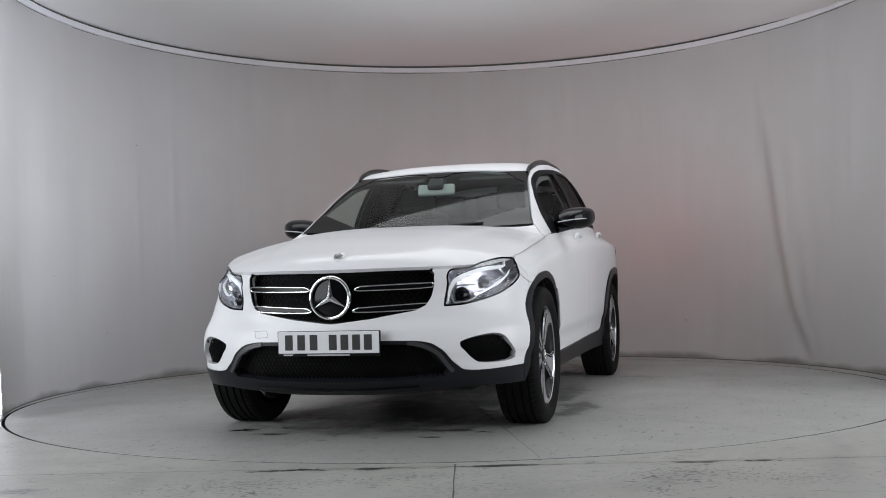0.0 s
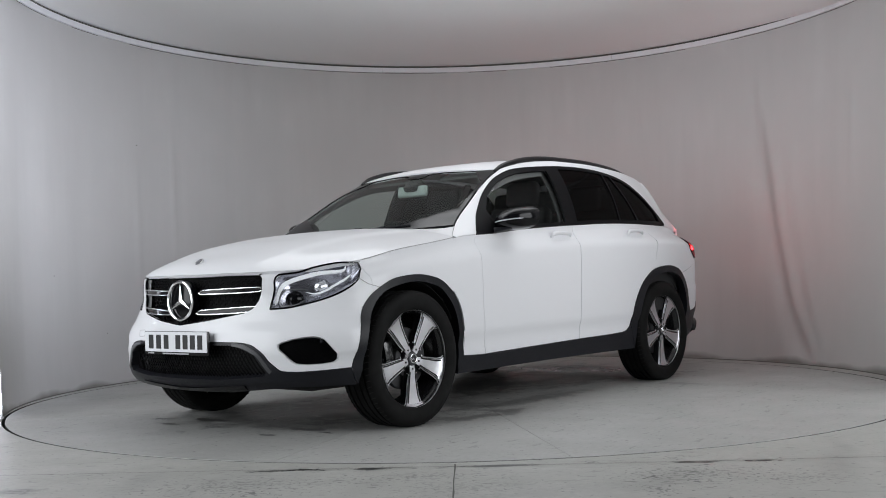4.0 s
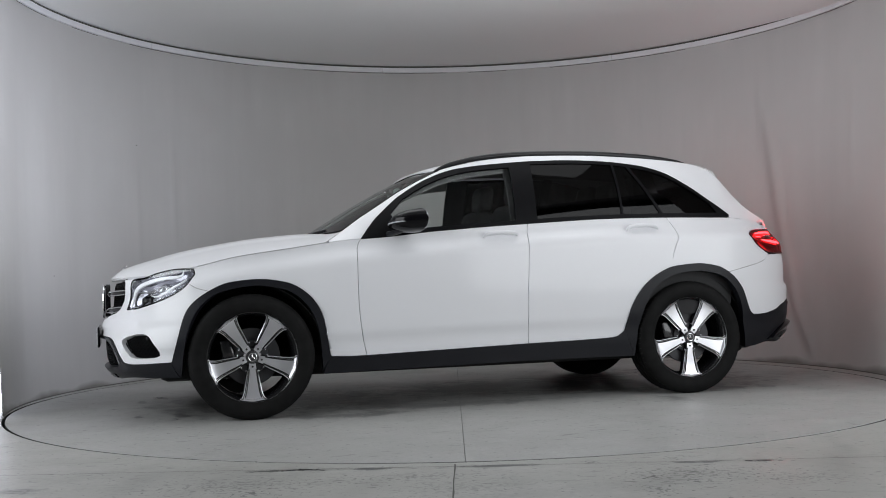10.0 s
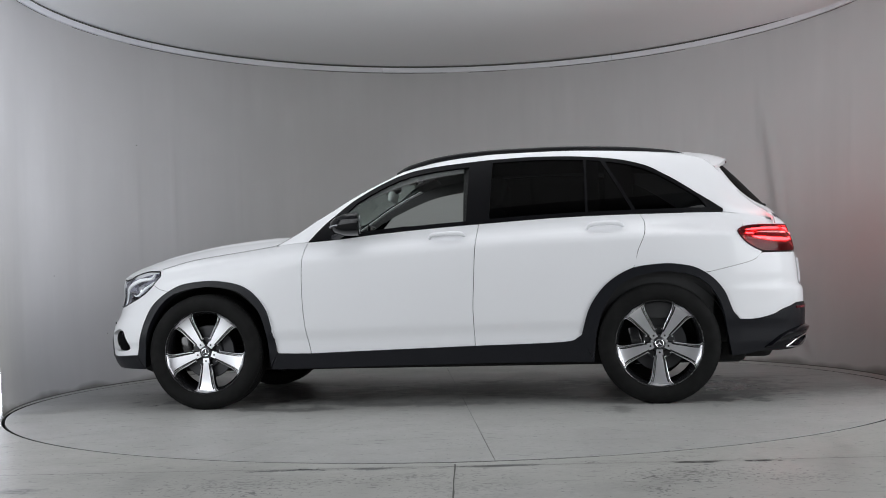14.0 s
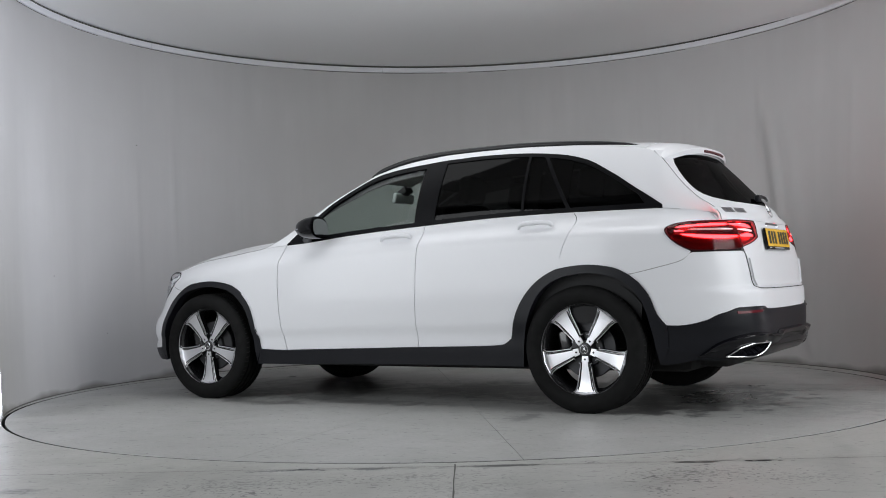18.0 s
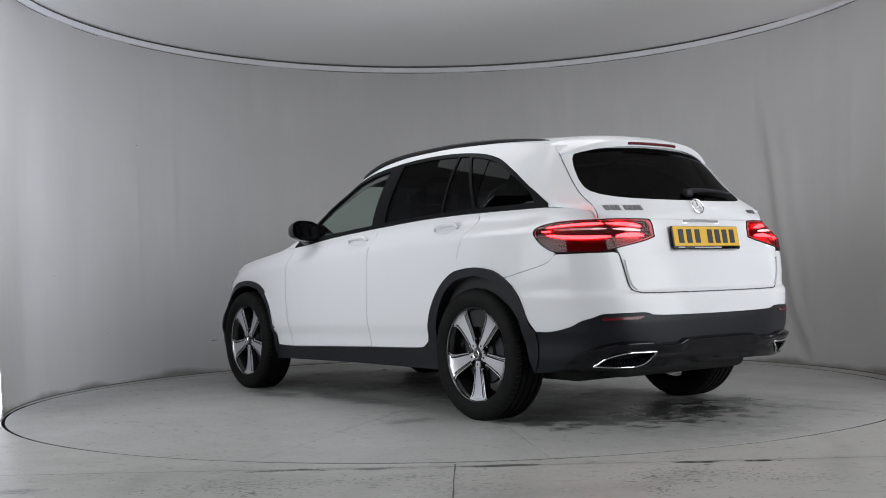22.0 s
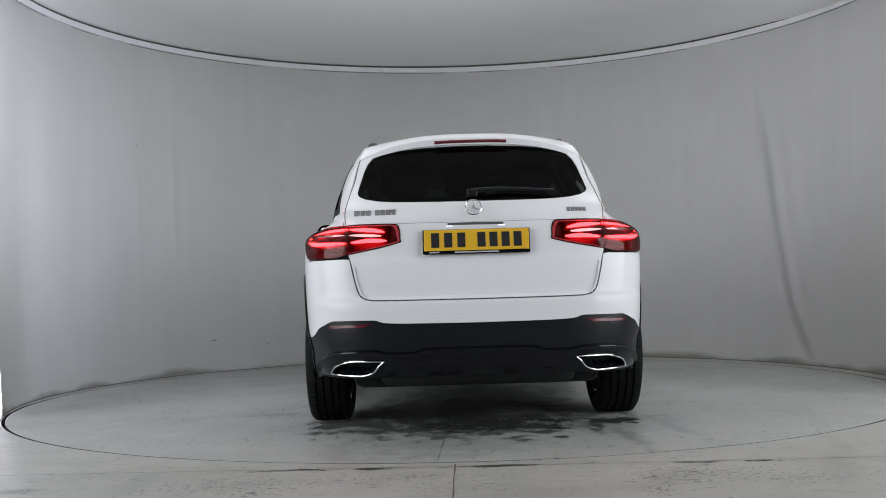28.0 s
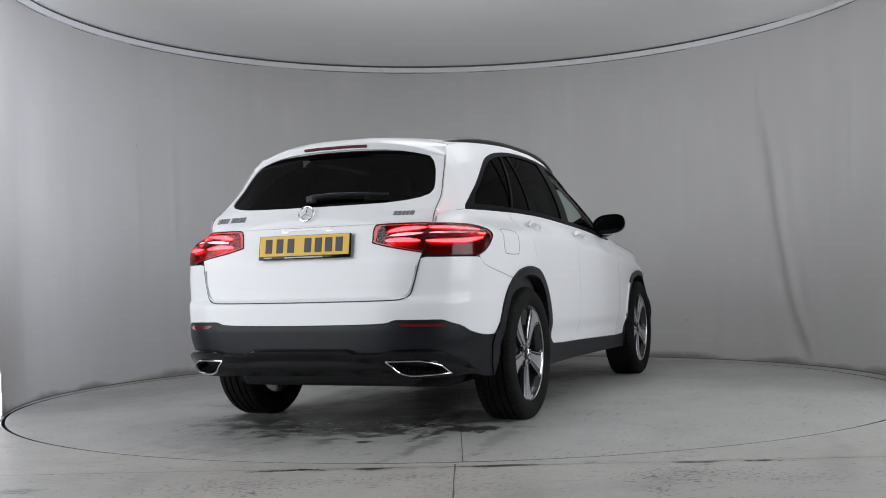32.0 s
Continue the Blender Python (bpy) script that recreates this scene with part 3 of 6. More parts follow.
part("edge_band", band(TABLE_R + 0.0012, -0.2, -0.0022), DARK, turntable, "dark edge band", sharp=20)
v, f = band(PIT_R - 0.0015, -0.24, -0.0012)
v = [(x + TABLE_X, y + TABLE_Y, z) for x, y, z in v]
tagged(part("pit_lining", (v, [q[::-1] for q in f]), DARK, sharp=20), "dark lining of the turntable's pit", "pit", kind="structure")

# joints in the fixed floor
for name, pts, w in (("floor_joint", [(-0.04, -2.975), (-0.042, -3.3), (-0.045, -3.7), (-0.05, -6.0)], 0.007), ("floor_joint", [(-6.5, -2.93), (-2.6, -2.965), (-1.0, -3.0), (0.9, -3.05), (2.4, -3.06), (6.5, -3.1)], 0.005)):
    p = resample(pts, 120)
    wig = np.array([[noise.noise((x * 3.1, y * 3.1, 0)) * 0.006, noise.noise((x * 3.1, y * 3.1, 5)) * 0.006] for x, y in p])
    p = p + wig
    d = np.gradient(p, axis=0)
    nrm = np.stack([-d[:, 1], d[:, 0]], 1) / np.linalg.norm(d, axis=1, keepdims=True)
    half = w / 2 * (0.6 + 0.8 * np.array([abs(noise.noise((x * 6, y * 6, 9))) for x, y in p]))[:, None]
    v = [(*q, 0.0012) for q in p - nrm * half] + [(*q, 0.0012) for q in p + nrm * half]
    n = len(p)
    tagged(part(name, (v, [(i, i + 1, n + i + 1, n + i) for i in range(n - 1)]), JOINT), "dark dirty joint between concrete slabs", "joint", kind="structure")
# ---- the car's skin: x ahead, y to its left, z up; the origin is midway between the axles ----
X0F, X0R, HALF = 0.9, -0.9, 0.900
nose_x = smooth_curve([0.14, 0.20, 0.25, 0.30, 0.36, 0.45, 0.535, 0.60, 0.70, 0.80, 0.86, 0.95], [1.99, 2.09, 2.20, 2.245, 2.262, 2.266, 2.262, 2.243, 2.232, 2.222, 2.195, 2.13])
tail_x = smooth_curve([0.20, 0.28, 0.31, 0.365, 0.45, 0.53, 0.59, 0.66, 0.685, 0.70, 0.79, 0.87, 0.906, 1.0, 1.06, 1.09, 1.20, 1.30], [-2.20, -2.28, -2.312, -2.350, -2.358, -2.358, -2.352, -2.348, -2.340, -2.322, -2.312, -2.300, -2.290, -2.275, -2.265, -2.252, -2.17, -2.07])
nose_n = smooth_curve([0.2, 0.45, 0.6, 0.70, 0.85, 0.9], [2.6, 2.5, 2.25, 2.2, 2.5, 2.5])
nose_dn = smooth_curve([0.2, 0.5, 0.65, 0.85, 0.9], [1.9, 1.8, 1.1, 0.5, 0.5])
tail_n = smooth_curve([0.3, 0.6, 0.9, 1.1], [5.0, 5.6, 6.5, 7.0])
top_z = smooth_curve([-2.4, -2.22, -2.1, -1.95, -1.8, -1.32, -0.97, -0.34, 0.26, 0.60, 0.74, 0.85, 0.99, 1.15, 1.5, 1.72, 1.85, 1.95, 2.05, 2.3], [1.085, 1.09, 1.115, 1.14, 1.152, 1.152, 1.148, 1.12, 1.082, 1.050, 1.042, 1.035, 1.015, 0.992, 0.943, 0.893, 0.872, 0.853, 0.844, 0.838])
top_y = smooth_curve([-2.4, -2.15, -2.0, -1.84, -1.6, -1.3, -0.9, -0.34, 0.3, 0.74, 0.9, 1.2, 1.72, 2.3], [0.72, 0.72, 0.72, 0.722, 0.755, 0.786, 0.806, 0.818, 0.828, 0.832, 0.834, 0.855, 0.915, 0.93])
side_f = smooth_curve([-0.2, 0.0, 0.08, 0.155, 0.195, 0.245, 0.45, 0.62, 0.76, 0.86, 0.93, 1.0], [0.93, 0.955, 0.966, 0.969, 0.976, 0.990, 0.998, 1.0, 0.996, 0.985, 0.955, 0.90])


def half_width(x, z):
    """Half the car's width at a place and height: a barrel side with wheel-arch flares that turns in to the belt line."""
    v = (z - 0.30) / (top_z(x) - 0.30)
    base = HALF * side_f(v)
    flare = 0.085 * np.exp(-(((x - 1.88) / 0.42) ** 2)) + 0.030 * np.exp(-(((x + 1.45) / 0.42) ** 2))
    k = np.clip((v - 0.82) / 0.18, 0, 1)
    k = k * k * (3 - 2 * k)
    return (base + flare) * (1 - k) + k * top_y(x)


def skin(q, z):
    """The lower body: |q| goes 0 to 1 round the nose, 1 to 2 along the side, 2 to 3 round the tail (past 3: on to the other side); its sign is the side."""
    q, z = np.broadcast_arrays(np.asarray(q, float), np.asarray(z, float))
    a, side = np.abs(q), np.sign(q)
    side, a = np.where(a > 3, -side, side), np.where(a > 3, 6 - a, a)
    th = np.where(a < 1, a, np.where(a > 2, 3 - a, 1.0)) * math.pi / 2
    n = np.where(a < 1.5, nose_n(z) + nose_dn(z) * np.sin(th) ** 2, tail_n(z))
    c, s = np.abs(np.cos(th)), np.abs(np.sin(th))
    r = (c**n + s**n) ** (-1 / n)
    x = np.where(a < 1, X0F + (nose_x(z) - X0F) * r * c, np.where(a > 2, X0R + (tail_x(z) - X0R) * r * c, X0F + (X0R - X0F) * (a - 1)))
    y = side * half_width(x, z) * np.where((a < 1) | (a > 2), r * s, 1.0)
    return np.stack([x, y, z], -1)


def q_of_x(x, z):
    """The q at a place, or at many, along the car's side."""
    x, z = np.broadcast_arrays(np.asarray(x, float), np.asarray(z, float))
    lo, hi = np.zeros(x.shape), np.full(x.shape, 3.0)
    for _ in range(30):
        mid = (lo + hi) / 2
        ahead = skin(mid, z)[..., 0] > x
        lo, hi = np.where(ahead, mid, lo), np.where(ahead, hi, mid)
    q = (lo + hi) / 2
    return q if q.shape else float(q)


def q_of_y(y, z, rear=False):
    """The q at a place, or at many, across the car's nose or tail."""
    y, z = np.broadcast_arrays(np.asarray(y, float), np.asarray(z, float))
    lo, hi = np.full(y.shape, 2.0 if rear else 0.0), np.full(y.shape, 3.0 if rear else 1.0)
    for _ in range(26):
        mid = (lo + hi) / 2
        up = (skin(mid, z)[..., 1] < np.abs(y)) != rear
        lo, hi = np.where(up, mid, lo), np.where(up, hi, mid)
    q = (lo + hi) / 2 * np.where(y < 0, -1.0, 1.0)
    return q if q.shape else float(q)


def sx(*xz):
    """Side points (x, z) as (q, z)."""
    return list(zip(q_of_x([x for x, z in xz], [z for x, z in xz]).tolist(), [float(z) for x, z in xz]))


def fy(*yz):
    return list(zip(q_of_y([y for y, z in yz], [z for y, z in yz]).tolist(), [float(z) for y, z in yz]))


def ry(*yz):
    return list(zip(q_of_y([y for y, z in yz], [z for y, z in yz], True).tolist(), [float(z) for y, z in yz]))


def normals(p):
    n = np.cross(np.gradient(p, axis=0), np.gradient(p, axis=1))
    return n / (np.linalg.norm(n, axis=2, keepdims=True) + 1e-12)


def lifted(fn, grid, off):
    """Places on a surface over a grid of its parameters, raised along the outward normal."""
    p = fn(grid[..., 0], grid[..., 1])
    e = 1e-3
    n = np.cross(fn(grid[..., 0] + e, grid[..., 1]) - fn(grid[..., 0] - e, grid[..., 1]), fn(grid[..., 0], grid[..., 1] + e) - fn(grid[..., 0], grid[..., 1] - e))
    n /= np.linalg.norm(n, axis=-1, keepdims=True) + 1e-12
    flip = np.where((n * (p - np.array([0, 0, 0.6]))).sum(-1, keepdims=True) < 0, -1, 1)
    off = np.asarray(off, float)
    return p + n * flip * (off[..., None] if off.ndim else off)


def outward(points):
    """Whether the grid's own normal looks into the car, so that a sheet must be flipped."""
    p = np.asarray(points)
    n = normals(p)
    return bool(((n * (p - np.array([0, 0, 0.6]))).sum(-1) < 0).mean() > 0.5)


def panel(name, fn, low, top, left, right, nu, nv, mat, parent, off=0.0, thick=0.014, label="", hole=None, back=None):
    g = coons(low, top, left, right, nu, nv)
    p = lifted(fn, g, off)
    h = None
    if hole:
        mid = (g[:-1, :-1] + g[1:, 1:]) / 2
        at = fn(mid[..., 0], mid[..., 1])
        h = lambda i, j: hole(at[i, j])
    piece = sheet(p, thick, back=back, hole=h, flip=outward(p))
    return part(name, piece, mat, parent, label)


def both(name, fn, low, top, left, right, nu, nv, mat, parent, **k):
    """The panel on the left side and its mirror image on the right."""
    g = coons(low, top, left, right, nu, nv)
    off, thick, label, hole, back = k.get("off", 0.0), k.get("thick", 0.014), k.get("label", ""), k.get("hole"), k.get("back")
    p = lifted(fn, g, off)
    h = None
    if hole:
        mid = (g[:-1, :-1] + g[1:, 1:]) / 2
        at = fn(mid[..., 0], mid[..., 1])
        h = lambda i, j: hole(at[i, j])
    piece = sheet(p, thick, back=back, hole=h, flip=outward(p))
    return part(name, piece, mat, parent, label), part(name, mirrored(piece), mat, parent, label)


def strip_on(fn, path, width, off=0.001, n=40, thick=0.002, taper=False):
    """A narrow raised strip along a path of surface parameters."""
    g = resample(path, n)
    p = lifted(fn, g[:, None, :], off)[:, 0]
    nn = lifted(fn, g[:, None, :], off + 0.01)[:, 0] - p
    d = np.gradient(p, axis=0)
    w = np.cross(d, nn)
    w /= np.linalg.norm(w, axis=1, keepdims=True) + 1e-12
    half = width / 2 * (np.sin(np.linspace(0, math.pi, n)) ** 0.5 if taper else np.ones(n))
    pts = np.stack([p - w * half[:, None], p, p + w * half[:, None]], 1)
    return sheet(pts, thick, flip=outward(pts))


def wire_on(fn, path, radius, off=0.0, n=60, sides=8):
    """A round bead along a path of surface parameters."""
    g = resample(path, n)
    return tube(lifted(fn, g[:, None, :], off)[:, 0], radius, sides, caps=True)


# greenhouse side: x along the car, w from belt to roof edge
roof_z = smooth_curve([-2.18, -2.16, -2.13, -2.01, -1.93, -1.815, -1.72, -1.55, -1.19, -0.83, -0.465, -0.283, -0.10, 0.08, 0.172, 0.264, 0.448, 0.632, 0.724, 0.80, 0.86, 0.95], [1.098, 1.105, 1.127, 1.217, 1.30, 1.437, 1.508, 1.536, 1.564, 1.576, 1.572, 1.560, 1.540, 1.506, 1.477, 1.436, 1.342, 1.228, 1.172, 1.120, 1.080, 1.0235])
roof_y = smooth_curve([-2.18, -2.16, -2.13, -2.01, -1.93, -1.815, -1.72, -1.5, -1.19, -0.7, -0.2, 0.10, 0.264, 0.448, 0.632, 0.80, 0.86, 0.95], [0.69, 0.685, 0.675, 0.655, 0.63, 0.60, 0.565, 0.585, 0.605, 0.618, 0.615, 0.602, 0.610, 0.648, 0.690, 0.733, 0.76, 0.815])
roof_top = smooth_curve([-1.9, -1.7, -1.2, -0.7, -0.3, 0.0, 0.2, 0.3], [1.548, 1.582, 1.606, 1.610, 1.596, 1.561, 1.514, 1.478])


def top_edge(q):
    """The upper rim of the lower body, where bonnet, glass and pillars begin."""
    q = np.asarray(q, float)
    z = np.full(q.shape, 0.9)
    for _ in range(12):
        z = top_z(skin(q, z)[..., 0])
    return skin(q, z)


_EX = np.linspace(-2.17, 0.95, 160)
_EY = skin(q_of_x(_EX, top_z(_EX)), top_z(_EX))[:, 1]


def house(x, w):
    """The side of the upper body; w: 0 at the belt, 1 at the roof's edge."""
    x, w = np.broadcast_arrays(np.asarray(x, float), np.asarray(w, float))
    z0, y0, z1, y1 = top_z(x), np.interp(x, _EX, _EY), roof_z(x), roof_y(x)
    span = np.clip((z1 - z0) / 0.4, 0, 1)
    bulge = 0.030 * 4 * w * (1 - w) * span
    return np.stack([x, y0 + (y1 - y0) * w + bulge, z0 + (z1 - z0) * w], -1)


def w_at(x, z):
    return float((z - top_z(x)) / (roof_z(x) - top_z(x)))


def hx(*xz):
    """Points (x, z) of the upper side as (x, w)."""
    return [(x, w_at(x, z)) for x, z in xz]


def roof(x, f):
    """The roof skin: f from -1 to 1 across."""
    x, f = np.broadcast_arrays(np.asarray(x, float), np.asarray(f, float))
    ze, ye = roof_z(x), roof_y(x)
    return np.stack([x, f * ye, ze + (roof_top(x) - ze) * (1 - np.abs(f) ** 2.6)], -1)


def screen(f, v):
    """The windscreen: f across from -1 to 1, v from base to top."""
    f, v = np.broadcast_arrays(np.asarray(f, float), np.asarray(v, float))
    xe = 0.835 + (0.175 - 0.835) * v
    xc = 0.965 + (0.215 - 0.965) * v
    ye = roof_y(xe) - 0.012
    ze = roof_z(xe) + 0.004
    zc = 1.083 + (1.506 - 1.083) * v + 0.016 * 4 * v * (1 - v)
    k = 1 - np.abs(f) ** 2.2
    return np.stack([xe + (xc - xe) * k, f * ye, ze + (zc - ze) * k], -1)


bonnet_mid = smooth_curve([0.80, 0.95, 1.03, 1.21, 1.4, 1.587, 1.774, 1.962, 2.075, 2.124, 2.17, 2.20], [1.110, 1.103, 1.098, 1.083, 1.062, 1.032, 0.998, 0.952, 0.921, 0.902, 0.872, 0.842])
_BX = np.linspace(0.80, 2.19, 140)
_BY = np.where(_BX > 0.95, skin(q_of_x(_BX, top_z(_BX)), top_z(_BX))[:, 1], roof_y(_BX))
_BZ = np.where(_BX > 0.95, top_z(_BX), roof_z(_BX))


def bonnet(x, y):
    """The bonnet over the plan; its rear corners climb to the feet of the windscreen pillars."""
    x, y = np.broadcast_arrays(np.asarray(x, float), np.asarray(y, float))
    edge = np.interp(x, _BX, _BZ)
    rho = np.clip(np.abs(y) / np.interp(x, _BX, _BY), 0, 1)
    crease = 0.44 + 0.13 * (2.1 - x)
    step = 1 / (1 + np.exp(-(crease - np.abs(y)) / 0.014))
    ridge = 0.010 * step * np.clip((2.10 - x) * 2.5, 0, 1) * np.clip((x - 0.90) * 5, 0, 1)
    return np.stack([x, y, edge + np.maximum(bonnet_mid(x) - 0.006 - edge, 0) * (1 - rho ** 3.0) + ridge], -1)


tail_half = smooth_curve([1.06, 1.10, 1.127, 1.217, 1.30, 1.437, 1.50], [0.662, 0.668, 0.669, 0.655, 0.63, 0.60, 0.57])
glass_x = smooth_curve([1.06, 1.10, 1.136, 1.20, 1.28, 1.36, 1.44, 1.52], [-2.272, -2.262, -2.248, -2.200, -2.132, -2.058, -1.980, -1.90])
glass_k = smooth_curve([1.06, 1.13, 1.217, 1.30, 1.437, 1.52], [0.10, 0.12, 0.175, 0.19, 0.17, 0.16])


_GY = np.linspace(0, 0.69, 60)
_GX = np.array([float(skin(q_of_y(y, 1.064, True), 1.064)[0]) for y in _GY])


def gate(f, z):
    """The upper tailgate: f across, z up; it grows out of the lower body's tail."""
    f, z = np.broadcast_arrays(np.asarray(f, float), np.asarray(z, float))
    y = f * tail_half(z)
    low = np.interp(np.abs(y), _GY, _GX)
    k = np.clip((z - 1.06) / 0.07, 0, 1)
    k = k * k * (3 - 2 * k)
    return np.stack([low * (1 - k) + k * (glass_x(z) + glass_k(z) * np.abs(f) ** 2.5), y, z], -1)


def in_polygon(p, poly):
    """Which of the places (.., 2) lie inside a closed polygon."""
    x, y = p[..., 0], p[..., 1]
    inside = np.zeros(x.shape, bool)
    for (x1, y1), (x2, y2) in zip(poly, np.roll(poly, -1, axis=0)):
        if y1 != y2:
            inside ^= ((y1 > y) != (y2 > y)) & (x < (x2 - x1) * (y - y1) / (y2 - y1) + x1)
    return inside


def dense(poly, n=400):
    """A closed polygon as n points."""
    p = np.array([*poly, poly[0]], float)
    s = np.r_[0, np.cumsum(np.linalg.norm(np.diff(p, axis=0), axis=1))]
    return np.stack([np.interp(np.linspace(0, s[-1], n, endpoint=False), s, p[:, k]) for k in range(2)], 1)


def rounded(poly, rounds=2):
    """A polygon with its corners cut off twice over."""
    p = np.array(poly, float)
    for _ in range(rounds):
        nxt = np.roll(p, -1, axis=0)
        p = np.stack([0.75 * p + 0.25 * nxt, 0.25 * p + 0.75 * nxt], 1).reshape(-1, 2)
    return p


def shell(fn, grid, holes=(), off=0.0, thick=0.014, depth=0.03):
    """A panel with openings: vertices beside a hole slide onto its outline, and the hole's edge turns in by depth."""
    g = np.array(grid, float)
    nu, nv = g.shape[:2]
    mid = (g[:-1, :-1] + g[1:, 1:] + g[1:, :-1] + g[:-1, 1:]) / 4
    gone = np.zeros(mid.shape[:2], bool)
    for poly in holes:
        gone |= in_polygon(mid, poly)
    kept = ~gone
    pad = np.pad(kept, 1)
    pad_gone = np.pad(gone, 1)
    near = lambda m: m[:-1, :-1] | m[1:, :-1] | m[:-1, 1:] | m[1:, 1:]
    rim = near(pad) & near(pad_gone)
    if holes:
        line = np.concatenate([dense(p) for p in holes])
        line3 = fn(line[:, 0], line[:, 1])
        here = fn(g[rim][:, 0], g[rim][:, 1])
        g[rim] = line[[int(np.argmin(((line3 - p) ** 2).sum(1))) for p in here]]
    p = lifted(fn, g, off)
    flip = outward(p)
    inner = lifted(fn, g, off - depth)
    verts, faces = list(map(tuple, p.reshape(-1, 3))) + list(map(tuple, inner.reshape(-1, 3))), []
    N = nu * nv
    turn = (lambda q: q[::-1]) if flip else (lambda q: q)
    edges = {}
    for i, j in np.argwhere(kept):
        q = (i * nv + j, (i + 1) * nv + j, (i + 1) * nv + j + 1, i * nv + j + 1)
        q = tuple(int(a) for a in q)
        faces.append(turn(q))
        for a, b in zip(q, q[1:] + q[:1]):
            edges[(a, b)] = edges.get((a, b), 0) + 1
    for a, b in edges:
        if (b, a) not in edges:
            faces.append(turn((b, a, a + N, b + N)))
    used = sorted({i for f in faces for i in f})
    index = {k: n for n, k in enumerate(used)}
    return [verts[k] for k in used], [tuple(index[i] for i in f) for f in faces]


def columns(xs, low, top, nv):
    """A parameter grid of upright columns between two curves of x."""
    t = np.linspace(0, 1, nv)
    return np.stack([np.stack([np.full(nv, x), low(x) + (top(x) - low(x)) * t], 1) for x in xs])
# ---- the car ----
car = empty("car")
tagged(car, "white five-door SUV, black cladding, tail lights lit, on the turntable", "car")
FRONT_AXLE, REAR_AXLE, AXLE_Z = 1.412, -1.418, 0.362


def pair(name, piece, mat, parent=car, label=""):
    """A part of the left side and its mirror image."""
    return part(name, piece, mat, parent, label), part(name, mirrored(piece), mat, parent, label)


def flip_line(line, turn=lambda q: -q):
    """A parameter path carried on to its mirror image: from one side round to the other."""
    return line + [(turn(q), z) for q, z in reversed(line) if abs(turn(q) - q) > 1e-6]


def rear_turn(q):
    return 6 - q


ARCH_F = [(1.866, 0.352), (1.828, 0.501), (1.780, 0.639), (1.670, 0.741), (1.528, 0.800), (1.369, 0.813), (1.208, 0.791), (1.070, 0.707), (1.003, 0.601), (0.973, 0.478), (0.950, 0.348)]
ARCH_F_IN = [(1.815, 0.264), (1.791, 0.466), (1.722, 0.638), (1.597, 0.739), (1.386, 0.775), (1.209, 0.746), (1.106, 0.673), (1.046, 0.585), (1.010, 0.443), (0.994, 0.262)]
ARCH_R = [(-0.957, 0.426), (-0.997, 0.564), (-1.086, 0.701), (-1.192, 0.784), (-1.296, 0.826), (-1.468, 0.842), (-1.606, 0.825), (-1.727, 0.763), (-1.812, 0.663), (-1.853, 0.558), (-1.874, 0.516), (-1.900, 0.497)]
ARCH_R_IN = [(-1.027, 0.255), (-1.046, 0.424), (-1.101, 0.596), (-1.190, 0.715), (-1.328, 0.780), (-1.466, 0.794), (-1.604, 0.773), (-1.708, 0.718), (-1.793, 0.577), (-1.827, 0.402), (-1.848, 0.278)]
DOOR_FRONT = [(0.731, 0.341), (0.763, 0.507), (0.776, 0.647), (0.779, 0.786), (0.777, 0.909), (0.766, 0.998), (0.742, 1.038)]
DOOR_MID = [(-0.303, 0.368), (-0.297, 0.583), (-0.305, 0.757), (-0.321, 1.002), (-0.339, 1.118)]
DOOR_REAR = [(-1.278, 0.821), (-1.306, 0.919), (-1.354, 1.043), (-1.356, 1.109), (-1.330, 1.150)]
GAP = 0.0019


def shifted(line, d):
    return [(x + d, z) for x, z in line]


def belt(x0, x1, n=12):
    return [(float(x), float(top_z(x)) - 0.001) for x in np.linspace(x0, x1, n)]


